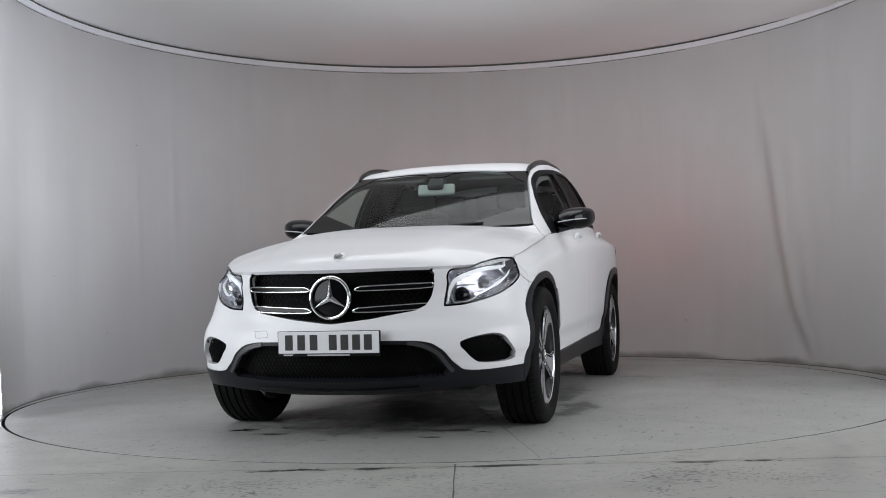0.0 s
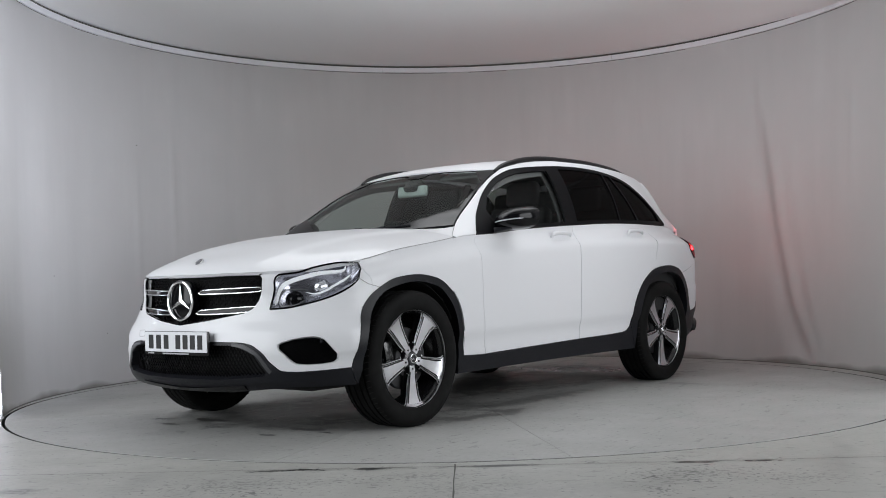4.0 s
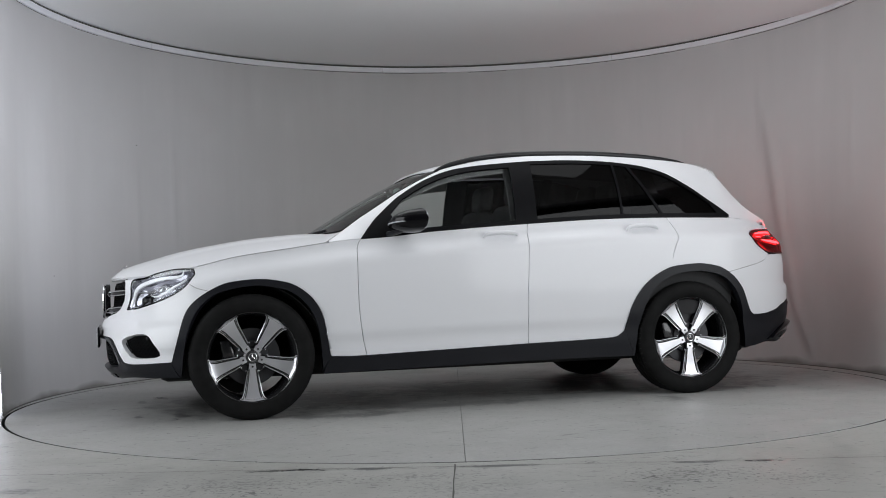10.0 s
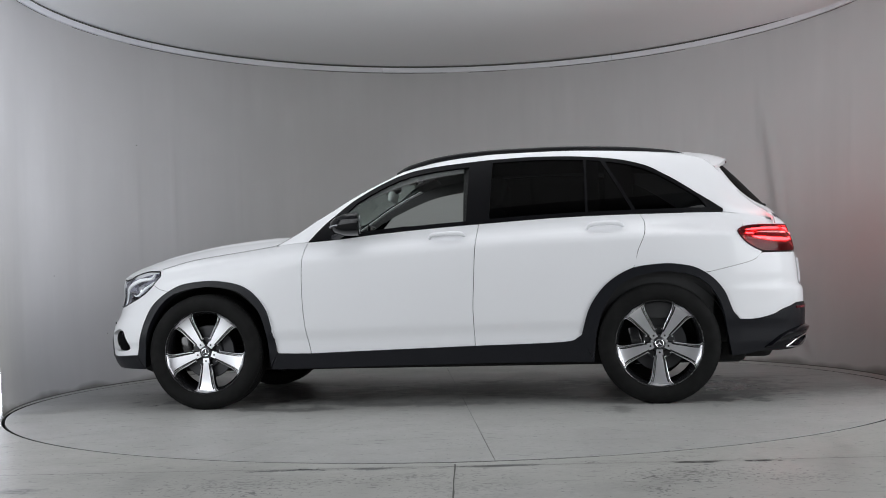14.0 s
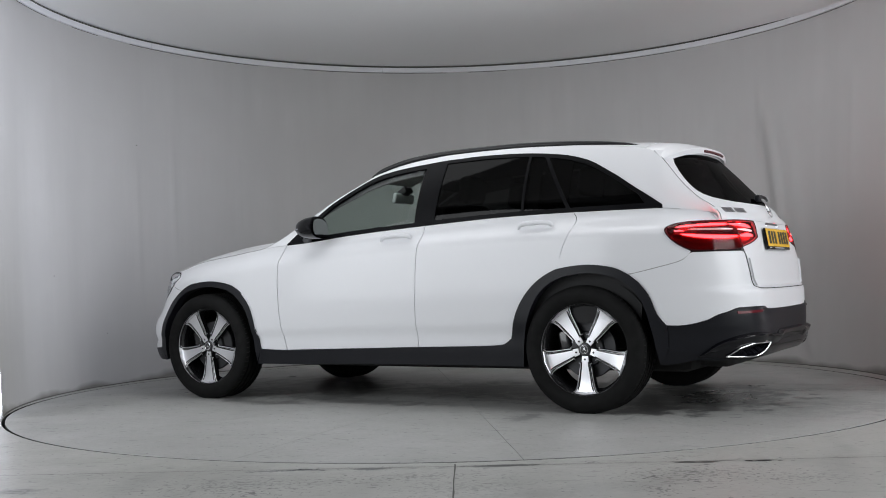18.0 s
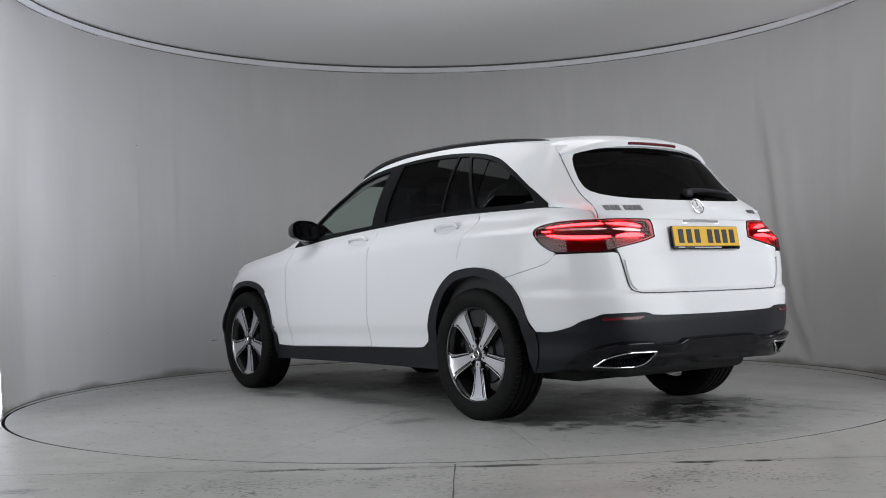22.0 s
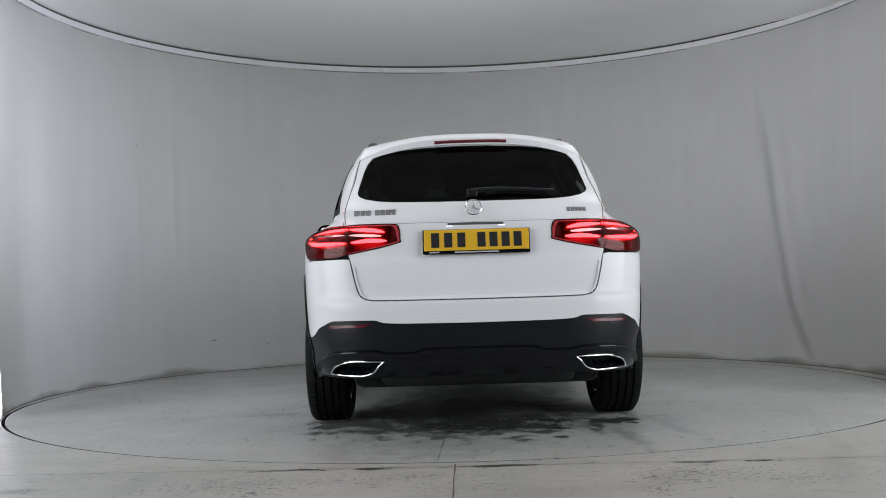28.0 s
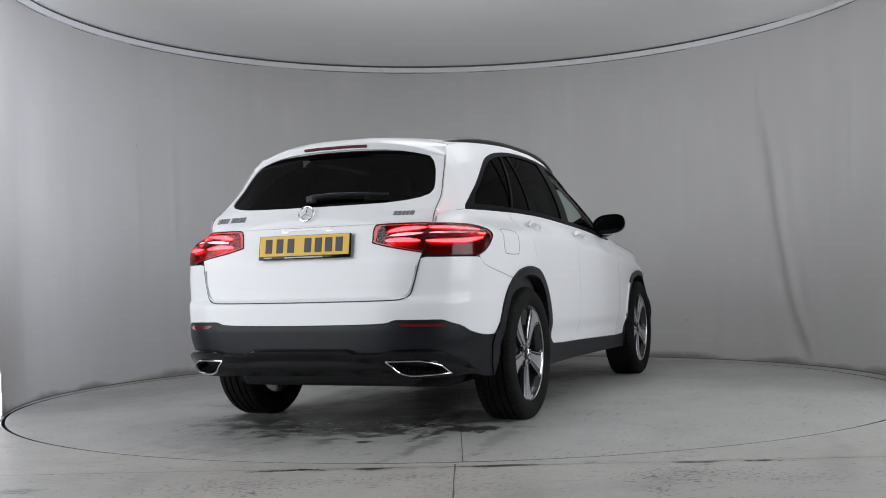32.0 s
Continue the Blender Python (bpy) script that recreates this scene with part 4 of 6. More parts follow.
def build_nose():
    lamp = rounded(fy((0.564, 0.828), (0.550, 0.745), (0.533, 0.668), (0.552, 0.648), (0.605, 0.655), (0.698, 0.676)) + sx((1.871, 0.722), (1.770, 0.794), (1.724, 0.850), (1.732, 0.881), (1.802, 0.885), (1.932, 0.864), (2.005, 0.837)), 1)
    fog = rounded(fy((0.606, 0.472), (0.660, 0.498), (0.755, 0.518), (0.805, 0.507), (0.830, 0.468), (0.852, 0.396), (0.824, 0.375), (0.709, 0.371), (0.670, 0.396)), 1)
    half = [(0.0, 0.575), (0.20, 0.598), (0.411, 0.634), (0.458, 0.660), (0.480, 0.700), (0.494, 0.768), (0.496, 0.809), (0.480, 0.836), (0.470, 0.90), (0.0, 0.90)]
    grille = np.array(fy(*half[:-2]) + [(q_of_y(0.470, 0.84), 0.90), (0.0, 0.90)])
    grille = np.concatenate([grille, (grille * (-1, 1))[::-1]])
    lower = [(-q, z) for q, z in sx((1.866, 0.352)) + fy((0.700, 0.340), (0.640, 0.345), (0.600, 0.375), (0.530, 0.453), (0.480, 0.480), (0.400, 0.491), (0.0, 0.494))]
    lower = flip_line(lower)
    side = sx((1.866, 0.352), (1.828, 0.501), (1.780, 0.639), (1.690, 0.728), (1.690, 0.785), (1.708, 0.850), (1.712, 0.884))
    qs = np.linspace(-side[-1][0], side[-1][0], 60)
    rim = [(q, float(p[2]) - 0.002) for q, p in zip(qs, top_edge(qs))]
    g = coons(lower, rim, [(-q, z) for q, z in side], side, 260, 84)
    flipped = lambda poly: poly * (-1, 1)
    part("front_bumper", shell(skin, g, [grille, lamp, flipped(lamp), fog, flipped(fog)], depth=0.035), WHITE, car)

    # lower black apron with its wide intake
    intake = np.array(fy((0.0, 0.478), (0.370, 0.474), (0.430, 0.462), (0.505, 0.425), (0.565, 0.345), (0.545, 0.318), (0.30, 0.300), (0.0, 0.297)))
    intake = np.concatenate([intake, (intake * (-1, 1))[::-1]])
    bottom = flip_line([(-q, z) for q, z in sx((1.818, 0.262)) + fy((0.700, 0.262), (0.460, 0.245), (0.246, 0.227), (0.0, 0.224))])
    upper = [(q, z - 0.003) for q, z in lower]
    ends = sx((1.818, 0.262), (1.866, 0.349))
    g = coons(bottom, upper, [(-q, z) for q, z in ends], ends, 220, 40)
    part("front_apron", shell(skin, g, [intake], off=0.003, depth=0.05), BLACK_PLASTIC, car, "black textured plastic lower bumper")
    back = coons(fy((-0.60, 0.29), (0.60, 0.29)), fy((-0.60, 0.50), (0.60, 0.50)), fy((-0.60, 0.29), (-0.60, 0.50)), fy((0.60, 0.29), (0.60, 0.50)), 60, 8)
    part("intake_back", sheet(lifted(skin, back, -0.07), 0.005, flip=outward(lifted(skin, back, -0.07))), DARK, car)
    bars = []
    for k in range(-26, 27):
        for s in (1, -1):
            y0, z0, z1 = k * 0.022, 0.300, 0.474
            line = [(y0 + s * (z - z0) * 0.55, z) for z in np.linspace(z0, z1, 5)]
            if all(abs(y) < 0.55 - max(0, z - 0.42) * 1.2 for y, z in line):
                bars.append(strip_on(skin, fy(*line), 0.005, -0.03, 6, 0.004))
    tagged(part("intake_mesh", joined(*bars), MESH_BLACK, car, "black honeycomb mesh"), kind="stuff")
    for s in (1, -1):
        lip = strip_on(skin, [(s * q, z) for q, z in fy((0.585, 0.338), (0.525, 0.425), (0.445, 0.468), (0.380, 0.481))], 0.020, 0.006, 30, 0.01)
        part("intake_trim", lip, SATIN_GREY, car, "satin grey intake trim")
    skid = strip_on(skin, fy((-0.42, 0.262), (0.0, 0.245), (0.42, 0.262)), 0.030, 0.010, 40, 0.012)
    part("skid_strip", skid, GLOSS_BLACK, car, "glossy black skid strip")

    # fog recesses
    for s in (1, -1):
        c = coons(*[[(s * q, z) for q, z in e] for e in (fy((0.660, 0.366), (0.86, 0.366)), fy((0.600, 0.522), (0.84, 0.522)), fy((0.660, 0.366), (0.595, 0.47), (0.600, 0.522)), fy((0.86, 0.366), (0.84, 0.522)))], 24, 12)
        p = lifted(skin, c, -0.034)
        recess = part("fog_recess", sheet(p, 0.005, flip=outward(p)), MESH_BLACK, car)
        net = []
        for k in range(-8, 18):
            for d in (1, -1):
                line = [(0.60 + k * 0.022 + d * (z - 0.44) * 0.8, z) for z in np.linspace(0.378, 0.505, 7)]
                line = [yz for yz, ok in zip(line, in_polygon(np.array(fy(*line)), fog)) if ok]
                if len(line) > 2:
                    net.append(strip_on(skin, [(s * q, z) for q, z in fy(*line)], 0.004, -0.022, 6, 0.004))
        tagged(part("fog_mesh", joined(*net), MESH_BLACK, recess), kind="stuff")
        sensor = lathe([(0.0, 0.006), (0.008, 0.005), (0.009, 0.0)], 14)
        at = skin(s * q_of_y(0.795, 0.488), 0.488)
        place(part("parking_sensor", sensor, BLACK_PLASTIC, recess), Matrix.Translation(at) @ pose(-0.01, 0, 0, 0, 0, -90 + s * 35))

    # tow-eye cover outline on the right half of the bumper
    part("tow_cover", strip_on(skin, [(q, z) for q, z in fy((-0.43, 0.545), (-0.36, 0.548), (-0.345, 0.518), (-0.415, 0.512), (-0.43, 0.545))], 0.003, 0.0008, 40, 0.001), GREY_PRINT, car)

    # radiator grille
    grid = empty("radiator_grille")
    grid.parent = car
    ends = fy((0.52, 0.56)), fy((0.52, 0.86))
    c = coons([(-ends[0][0][0], 0.56), (0, 0.56), (ends[0][0][0], 0.56)], [(-ends[1][0][0], 0.86), (0, 0.86), (ends[1][0][0], 0.86)], [(-ends[0][0][0], 0.56), (-ends[1][0][0], 0.86)], [(ends[0][0][0], 0.56), (ends[1][0][0], 0.86)], 50, 12)
    p = lifted(skin, c, -0.075)
    part("grille_back", sheet(p, 0.005, flip=outward(p)), DARK, grid)
    net = []
    for k in range(-30, 31):
        for d in (1, -1):
            line = [(k * 0.030 + d * (z - 0.7) * 0.9, z) for z in np.linspace(0.585, 0.832, 12)]
            line = [yz for yz, ok in zip(line, in_polygon(np.array(fy(*line)), grille)) if ok]
            if len(line) > 2:
                net.append(strip_on(skin, fy(*line), 0.006, -0.048, 8, 0.006))
    tagged(part("grille_mesh", joined(*net), MESH_BLACK, grid, "black diamond mesh"), kind="stuff")
    frame_line = [*half[:-2]]
    for s in (1, -1):
        part("grille_rim", strip_on(skin, [(s * q, z) for q, z in fy(*frame_line)], 0.012, -0.004, 60, 0.012), GLOSS_BLACK, grid)
        for y0, z0, y1, z1 in ((0.122, 0.747, 0.484, 0.756), (0.112, 0.643, 0.462, 0.659)):
            core = strip_on(skin, [(s * q, z) for q, z in fy((y0, z0), (y1, z1))], 0.022, -0.010, 24, 0.02)
            slat = part("slat", core, GLOSS_BLACK, grid)
            h = 0.0105
            loop = fy((y0 + 0.025, z0 + h), (y1, z1 + h), (y1 + 0.006, z1), (y1, z1 - h), (y0 + 0.025, z0 - h), (y0 - 0.005, z0 - h * 0.4), (y0 + 0.025, z0 + h))
            part("slat_trim", wire_on(skin, [(s * q, z) for q, z in loop], 0.0036, -0.006, 70), CHROME, slat, "chrome edge")
    part("emblem_base", moved(lathe([(0.0, 0.004), (0.085, 0.003), (0.104, -0.004), (0.104, -0.03)], 40), pose(2.236, 0, 0.705, 0, 0, -90)), GLOSS_BLACK, grid, "black disc")
    place(emblem("front_emblem", 0.100, 0.0115, grid), pose(2.246, 0.0, 0.705))


def emblem(name, radius, wire, parent):
    """A chrome ring with three tapered arms, facing +x."""
    pts = [(0, radius * math.cos(a), radius * math.sin(a)) for a in np.linspace(0, 2 * math.pi, 49)]
    pieces = [tube(pts, wire * 0.72, 8, up=(1, 0, 0), caps=False)]
    for k in range(3):
        a = math.pi / 2 + k * 2 * math.pi / 3
        d, w = np.array([0, math.cos(a), math.sin(a)]), np.array([0, -math.sin(a), math.cos(a)])
        tip, base, hub = d * radius * 0.97, radius * 0.135, np.zeros(3)
        front, back = np.array([wire * 0.8, 0, 0]), np.array([-wire * 0.5, 0, 0])
        side = d * base * 0.55
        verts = [hub + front, side + w * base, tip + front * 0.1, side - w * base, hub + back, side + w * base + back, tip + back, side - w * base + back]
        pieces.append((verts, [(0, 2, 1), (0, 3, 2), (1, 2, 6, 5), (3, 7, 6, 2), (4, 5, 6), (4, 6, 7)]))
    return part(name, joined(*pieces), CHROME, parent, "chrome ring with three arms")


def build_headlamps():
    top = sx((1.736, 0.880), (1.802, 0.883), (1.932, 0.862), (2.000, 0.837)) + fy((0.566, 0.826))
    low = sx((1.726, 0.850), (1.770, 0.795), (1.871, 0.724)) + fy((0.698, 0.678), (0.605, 0.657), (0.540, 0.654))
    for s in (1, -1):
        sgn = lambda line: [(s * q, z) for q, z in line]
        lamp = empty("headlight")
        lamp.parent = car
        tagged(lamp, "clear headlight with a white light guide")
        g = coons(sgn(low), sgn(top), sgn([low[0], top[0]]), sgn([low[-1], fy((0.551, 0.745))[0], top[-1]]), 40, 14)
        u, v = np.meshgrid(np.linspace(0, 1, 40), np.linspace(0, 1, 14), indexing="ij")
        depth = -0.004 - 0.060 * np.clip(np.minimum(np.minimum(u, 1 - u) * 7, np.minimum(v, 1 - v) * 4), 0, 1)
        p = lifted(skin, g, depth)
        part("bowl", sheet(p, 0.004, flip=outward(p)), LAMP_DARK, lamp, "dark grey lamp bowl")
        p = lifted(skin, g, 0.0025)
        part("lens", sheet(p, 0.003, flip=outward(p)), LENS, lamp, "clear lens")
        rim = strip_on(skin, sgn(low + [fy((0.551, 0.745))[0]] + top[::-1] + [low[0]]), 0.009, 0.001, 120, 0.006)
        part("seal", rim, GLOSS_BLACK, lamp)
        guide = strip_on(skin, sgn(fy((0.556, 0.674), (0.564, 0.728), (0.588, 0.774), (0.640, 0.806), (0.715, 0.834), (0.785, 0.852)) + sx((1.790, 0.870))), 0.022, -0.012, 60, 0.012, taper=True)
        part("light_guide", guide, LIGHT_GUIDE, lamp, "white daytime-light strip")
        low_guide = strip_on(skin, sgn(fy((0.680, 0.735), (0.715, 0.728), (0.760, 0.745), (0.795, 0.785)) + sx((1.775, 0.835))), 0.011, -0.020, 40, 0.01, taper=True)
        part("light_guide", low_guide, LIGHT_GUIDE, lamp)
        ring = strip_on(skin, sgn(fy((0.680, 0.750), (0.640, 0.752), (0.590, 0.742), (0.570, 0.700), (0.588, 0.672), (0.640, 0.676), (0.683, 0.700))), 0.006, -0.020, 50, 0.012)
        part("bezel", ring, STEEL, lamp, "grey metal bezel")
        for y, z, r, mat in ((0.628, 0.708, 0.040, GLOSS_BLACK), (0.735, 0.772, 0.036, LAMP_GREY)):
            at = lifted(skin, np.array([[[s * q_of_y(y, z), z]]]), -0.060)[0, 0]
            dome = lathe([(0.0, 0.034), (r * 0.5, 0.030), (r * 0.85, 0.016), (r, 0.0), (r * 1.12, -0.004), (r * 1.15, -0.03)], 28)
            place(part("projector", dome, mat, lamp), Matrix.Translation(at) @ pose(0, 0, 0, 0, 0, -90 + s * 18))
        plate = strip_on(skin, sgn(fy((0.690, 0.700), (0.740, 0.722), (0.800, 0.765))), 0.05, -0.045, 20, 0.006)
        part("reflector", plate, LAMP_GREY, lamp)


def arch_band(inner, outer, x):
    """A grid between two arch lines, paired by their turn about the axle."""
    rows = []
    for line in (inner, outer):
        p = np.array(line)
        a = np.unwrap(np.arctan2(p[:, 1] - AXLE_Z, p[:, 0] - x))
        t = (a - a[0]) / (a[-1] - a[0])
        u = np.linspace(0, 1, 60)
        fx, fz = smooth_curve(t, p[:, 0]), smooth_curve(t, p[:, 1])
        rows.append(np.array(sx(*[(float(fx(k)), float(fz(k))) for k in u])))
    v = np.linspace(0, 1, 6)[None, :, None]
    return rows[0][:, None] * (1 - v) + rows[1][:, None] * v


def build_sides():
    wing_top = [(float(x), float(top_z(x)) - 0.002) for x in np.linspace(1.722, 0.86, 14)] + [(0.80, 1.036), (0.748, 1.040)]
    wing_low = [(1.694, 0.726)] + ARCH_F[4:] + [(0.90, 0.343), (0.736 + GAP, 0.341)]
    pair("wing", sheet_on(coons(sx(*wing_low), sx(*wing_top), sx((1.694, 0.726), (1.698, 0.785), (1.718, 0.850), (1.722, 0.889)), sx(*shifted(DOOR_FRONT, GAP)), 46, 30), 0.0015), WHITE)
    pair("wing_gap", strip_on(skin, sx((1.768, 0.800), (1.715, 0.768), (1.655, 0.752)), 0.0035, 0.0024, 16, 0.001), SEAM_PALE)
    pair("front_door", sheet_on(coons(sx((0.731 - GAP, 0.341), (0.279, 0.353), (-0.303 + GAP, 0.368)), sx(*belt(0.742 - GAP, -0.339 + GAP)), sx(*shifted(DOOR_FRONT, -GAP)), sx(*shifted(DOOR_MID, GAP)), 40, 34)), WHITE)
    right = ARCH_R[:5][:-1] + shifted(DOOR_REAR, GAP)
    pair("rear_door", sheet_on(coons(sx((-0.303 - GAP, 0.368), (-0.768, 0.378), (-0.89, 0.386), (-0.935, 0.402), (-0.957, 0.426)), sx(*belt(-0.339 - GAP, -1.330 + GAP)), sx(*shifted(DOOR_MID, -GAP)), sx(*right), 40, 34)), WHITE)
    # rear quarter below and before the lamp, and the shoulder above it
    q_low = sx((-1.282, 0.823), (-1.330, 0.834), (-1.468, 0.842), (-1.606, 0.825), (-1.690, 0.785), (-1.850, 0.815), (-2.0, 0.856), (-2.045, 0.897))
    edge = sx((-2.045, 0.897), (-1.992, 0.925), (-1.935, 0.980), (-1.912, 1.022), (-1.940, 1.053), (-1.945, 1.138))
    pair("rear_quarter", sheet_on(coons(q_low, sx(*belt(-1.330 - GAP, -1.945)), sx(*shifted(DOOR_REAR, -GAP)), edge, 90, 50)), WHITE)
    low = sx((-1.945, 1.052), (-2.013, 1.059), (-2.09, 1.062), (-2.15, 1.063)) + ry((0.666, 1.066))
    qs = np.linspace(q_of_x(-1.945, 1.138), ry((0.672, 1.085))[0][0], 24)
    high = [(q, float(p[2]) - 0.0005) for q, p in zip(qs, top_edge(qs))]
    pair("shoulder", sheet_on(coons(low, high, [low[0], high[0]], [low[-1], high[-1]], 40, 10)), WHITE)
    # the corner behind the joint of shoulder, gate and pillar
    q0, q1 = sx((-2.05, 1.08))[0][0], ry((0.60, 1.08))[0][0]
    corner = coons([(q0, 1.060), (q1, 1.060)], [(q0, 1.120), (q1, 1.106)], [(q0, 1.060), (q0, 1.120)], [(q1, 1.060), (q1, 1.106)], 24, 8)
    pair("tail_corner", sheet_on(corner, -0.004, 0.006), WHITE)
    # cladding
    arch_f = thick_on(arch_band(ARCH_F_IN, ARCH_F, FRONT_AXLE), np.repeat(np.interp(np.linspace(0, 1, 60), [0, 0.25, 0.5, 1], [0.003, 0.004, 0.010, 0.011])[:, None], 6, 1), 0.05)
    pair("arch_trim", arch_f, BLACK_PLASTIC, car, "black plastic wheel-arch trim")
    arch_r = thick_on(arch_band(ARCH_R_IN, ARCH_R, REAR_AXLE), 0.011, 0.05)
    pair("arch_trim", arch_r, BLACK_PLASTIC, car, "black plastic wheel-arch trim")
    sill = sheet_on(coons(sx((0.992, 0.245), (0.282, 0.254), (-0.558, 0.260), (-1.024, 0.258)), sx((0.952, 0.346), (0.731, 0.339), (0.279, 0.351), (-0.305, 0.367), (-0.768, 0.376), (-0.890, 0.384), (-0.959, 0.424)), sx((0.992, 0.245), (0.952, 0.346)), sx((-1.024, 0.258), (-0.959, 0.424)), 60, 8), 0.009, 0.06)
    pair("sill", sill, BLACK_PLASTIC, car, "black plastic sill")
    backing = strip_on(skin, sx((-1.702, 0.782), (-1.850, 0.8145), (-2.0, 0.8555), (-2.035, 0.893)), 0.016, -0.002, 30, 0.001)
    pair("bumper_seam", backing, SEAM_PALE)
    # handles with their dished grips
    for x0, x1, z in ((-0.030, -0.256, 1.039), (-1.008, -1.230, 1.066)):
        q = [(float(q_of_x(x, z)), z + dz) for x, dz in ((x0, -0.008), (x0 - 0.02, 0.004), ((x0 + x1) / 2, 0.009), (x1 + 0.02, 0.006), (x1, 0.0))]
        path = resample(q, 16)
        p = lifted(skin, path[:, None, :], np.array([0.006, 0.022, 0.027, 0.029, 0.030, 0.031, 0.031, 0.031, 0.031, 0.031, 0.031, 0.030, 0.029, 0.027, 0.022, 0.010])[:, None])[:, 0]
        r = 0.0125 * np.array([0.5, 0.75, 0.9, 1, 1, 1, 1, 1, 1, 1, 1, 1, 1.0, 1.0, 0.9, 0.6])
        pair("door_handle", tube(p, r, 12, flat=1.15), WHITE)
        dish = coons(sx((x0 - 0.035, z - 0.026), (x1 + 0.06, z - 0.026)), sx((x0 - 0.035, z + 0.012), (x1 + 0.06, z + 0.012)), sx((x0 - 0.035, z - 0.026), (x0 - 0.035, z + 0.012)), sx((x1 + 0.06, z - 0.026), (x1 + 0.06, z + 0.012)), 14, 6)
        pair("grip_dish", sheet_on(dish, 0.0006, 0.002), WHITE)
    part("fuel_flap", mirrored(strip_on(skin, sx((-1.60, 1.030), (-1.70, 1.040), (-1.775, 1.032), (-1.79, 0.97), (-1.775, 0.912), (-1.70, 0.905), (-1.615, 0.908), (-1.595, 0.96), (-1.60, 1.030)), 0.003, 0.0006, 60, 0.001)), SEAM, car)
    # upper side: pillars and cantrail in body colour
    dlo_up = [(0.742, 1.0425), (0.691, 1.103), (0.623, 1.175), (0.447, 1.319), (0.267, 1.420), (0.193, 1.451), (0.083, 1.484), (-0.100, 1.510), (-0.282, 1.526), (-0.464, 1.538), (-0.645, 1.544), (-0.826, 1.542), (-1.007, 1.533), (-1.186, 1.513), (-1.363, 1.470), (-1.534, 1.379), (-1.704, 1.265), (-1.790, 1.208), (-1.842, 1.172)]
    ux, uw = np.array([x for x, z in dlo_up]), np.array([max(0.0, w_at(x, z)) for x, z in dlo_up])
    up_curve = smooth_curve(ux, uw)
    low = lambda x: 0.0 if x > 0.742 or x < -1.8425 else float(up_curve(x))
    xs = np.r_[np.linspace(0.935, 0.743, 12), np.linspace(0.742, 0.60, 16), np.linspace(0.58, -1.70, 90), np.linspace(-1.72, -1.842, 12), np.linspace(-1.8435, -2.132, 18)]
    pair("side_frame", sheet_on(columns(xs, low, lambda x: 1.0, 12), fn=house), WHITE)
    # window surround with its openings, and the panes
    belt_w = lambda x: max(0.0, w_at(x, float(np.interp(-x, [-0.741, -0.616, -0.262, 0.091, 0.339, 0.622, 0.975, 1.331, 1.834], [1.043, 1.05, 1.086, 1.108, 1.122, 1.139, 1.151, 1.156, 1.160])))) * 0.4
    xs = np.r_[np.linspace(0.741, 0.60, 24), np.linspace(0.59, -1.70, 230), np.linspace(-1.705, -1.8415, 16)]
    g = columns(xs, belt_w, lambda x: float(up_curve(x)) - 0.004, 60)
    upper = lambda x, d: (x, float(top_z(x)) + float(up_curve(x)) * (float(roof_z(x)) - float(top_z(x))) - d)
    sill_z = lambda x, d: (x, float(np.interp(-x, [-0.741, -0.616, -0.262, 0.091, 0.339, 0.622, 0.975, 1.331, 1.834], [1.043, 1.05, 1.086, 1.108, 1.122, 1.139, 1.151, 1.156, 1.160])) + d)
    front = hx(*[sill_z(x, 0.022) for x in (0.50, 0.30, 0.05, -0.262)], *[upper(x, 0.034) for x in (-0.278, -0.16, 0.02, 0.16, 0.27, 0.36, 0.45)], (0.535, 1.195))
    rear = hx(*[sill_z(x, 0.022) for x in (-0.405, -0.60, -0.80, -1.000)], *[upper(x, 0.024) for x in (-1.000, -0.85, -0.70, -0.55, -0.425)])
    small = hx(*[sill_z(x, 0.022) for x in (-1.016, -1.10, -1.20, -1.285)], (-1.20, 1.335), (-1.118, 1.478), *[upper(x, 0.024) for x in (-1.105, -1.06, -1.016)])
    last = hx(*[sill_z(x, 0.022) for x in (-1.308, -1.45, -1.60, -1.745)], *[upper(x, 0.026) for x in (-1.700, -1.62, -1.534, -1.45, -1.363, -1.27, -1.186, -1.135)], (-1.140, 1.478), (-1.222, 1.335))
    front, rear, small, last = (np.array(p) for p in (front, rear, small, last))
    pair("window_surround", shell(house, g, [front, rear, small, last], off=0.004, thick=0.01, depth=0.014), SURROUND, car, "black window surround")
    for label, name, mat, x0, x1 in (("clear side glass", "front_window", SIDE_CLEAR, 0.60, -0.30), ("dark privacy glass", "rear_window", TINT, -0.39, -1.008), ("dark privacy glass", "vent_window", TINT, -1.009, -1.295), ("dark privacy glass", "quarter_window", TINT, -1.125, -1.80)):
        lo, hi = (lambda x: 0.02), (lambda x: max(0.10, float(up_curve(min(x, 0.70))) - 0.02))
        gg = columns(np.linspace(x0, x1, 24), lo, hi, 12)
        p = lifted(house, gg, -0.002 if name != "quarter_window" else -0.006)
        for o in pair(name, sheet(p, 0.003, flip=outward(p)), mat, car, label):
            o.visible_shadow = False


def thick_on(g, off, thick):
    """A panel whose back follows the surface as well."""
    p = lifted(skin, g, off)
    return sheet(p, thick, flip=outward(p), inside=lifted(skin, g, off - thick))


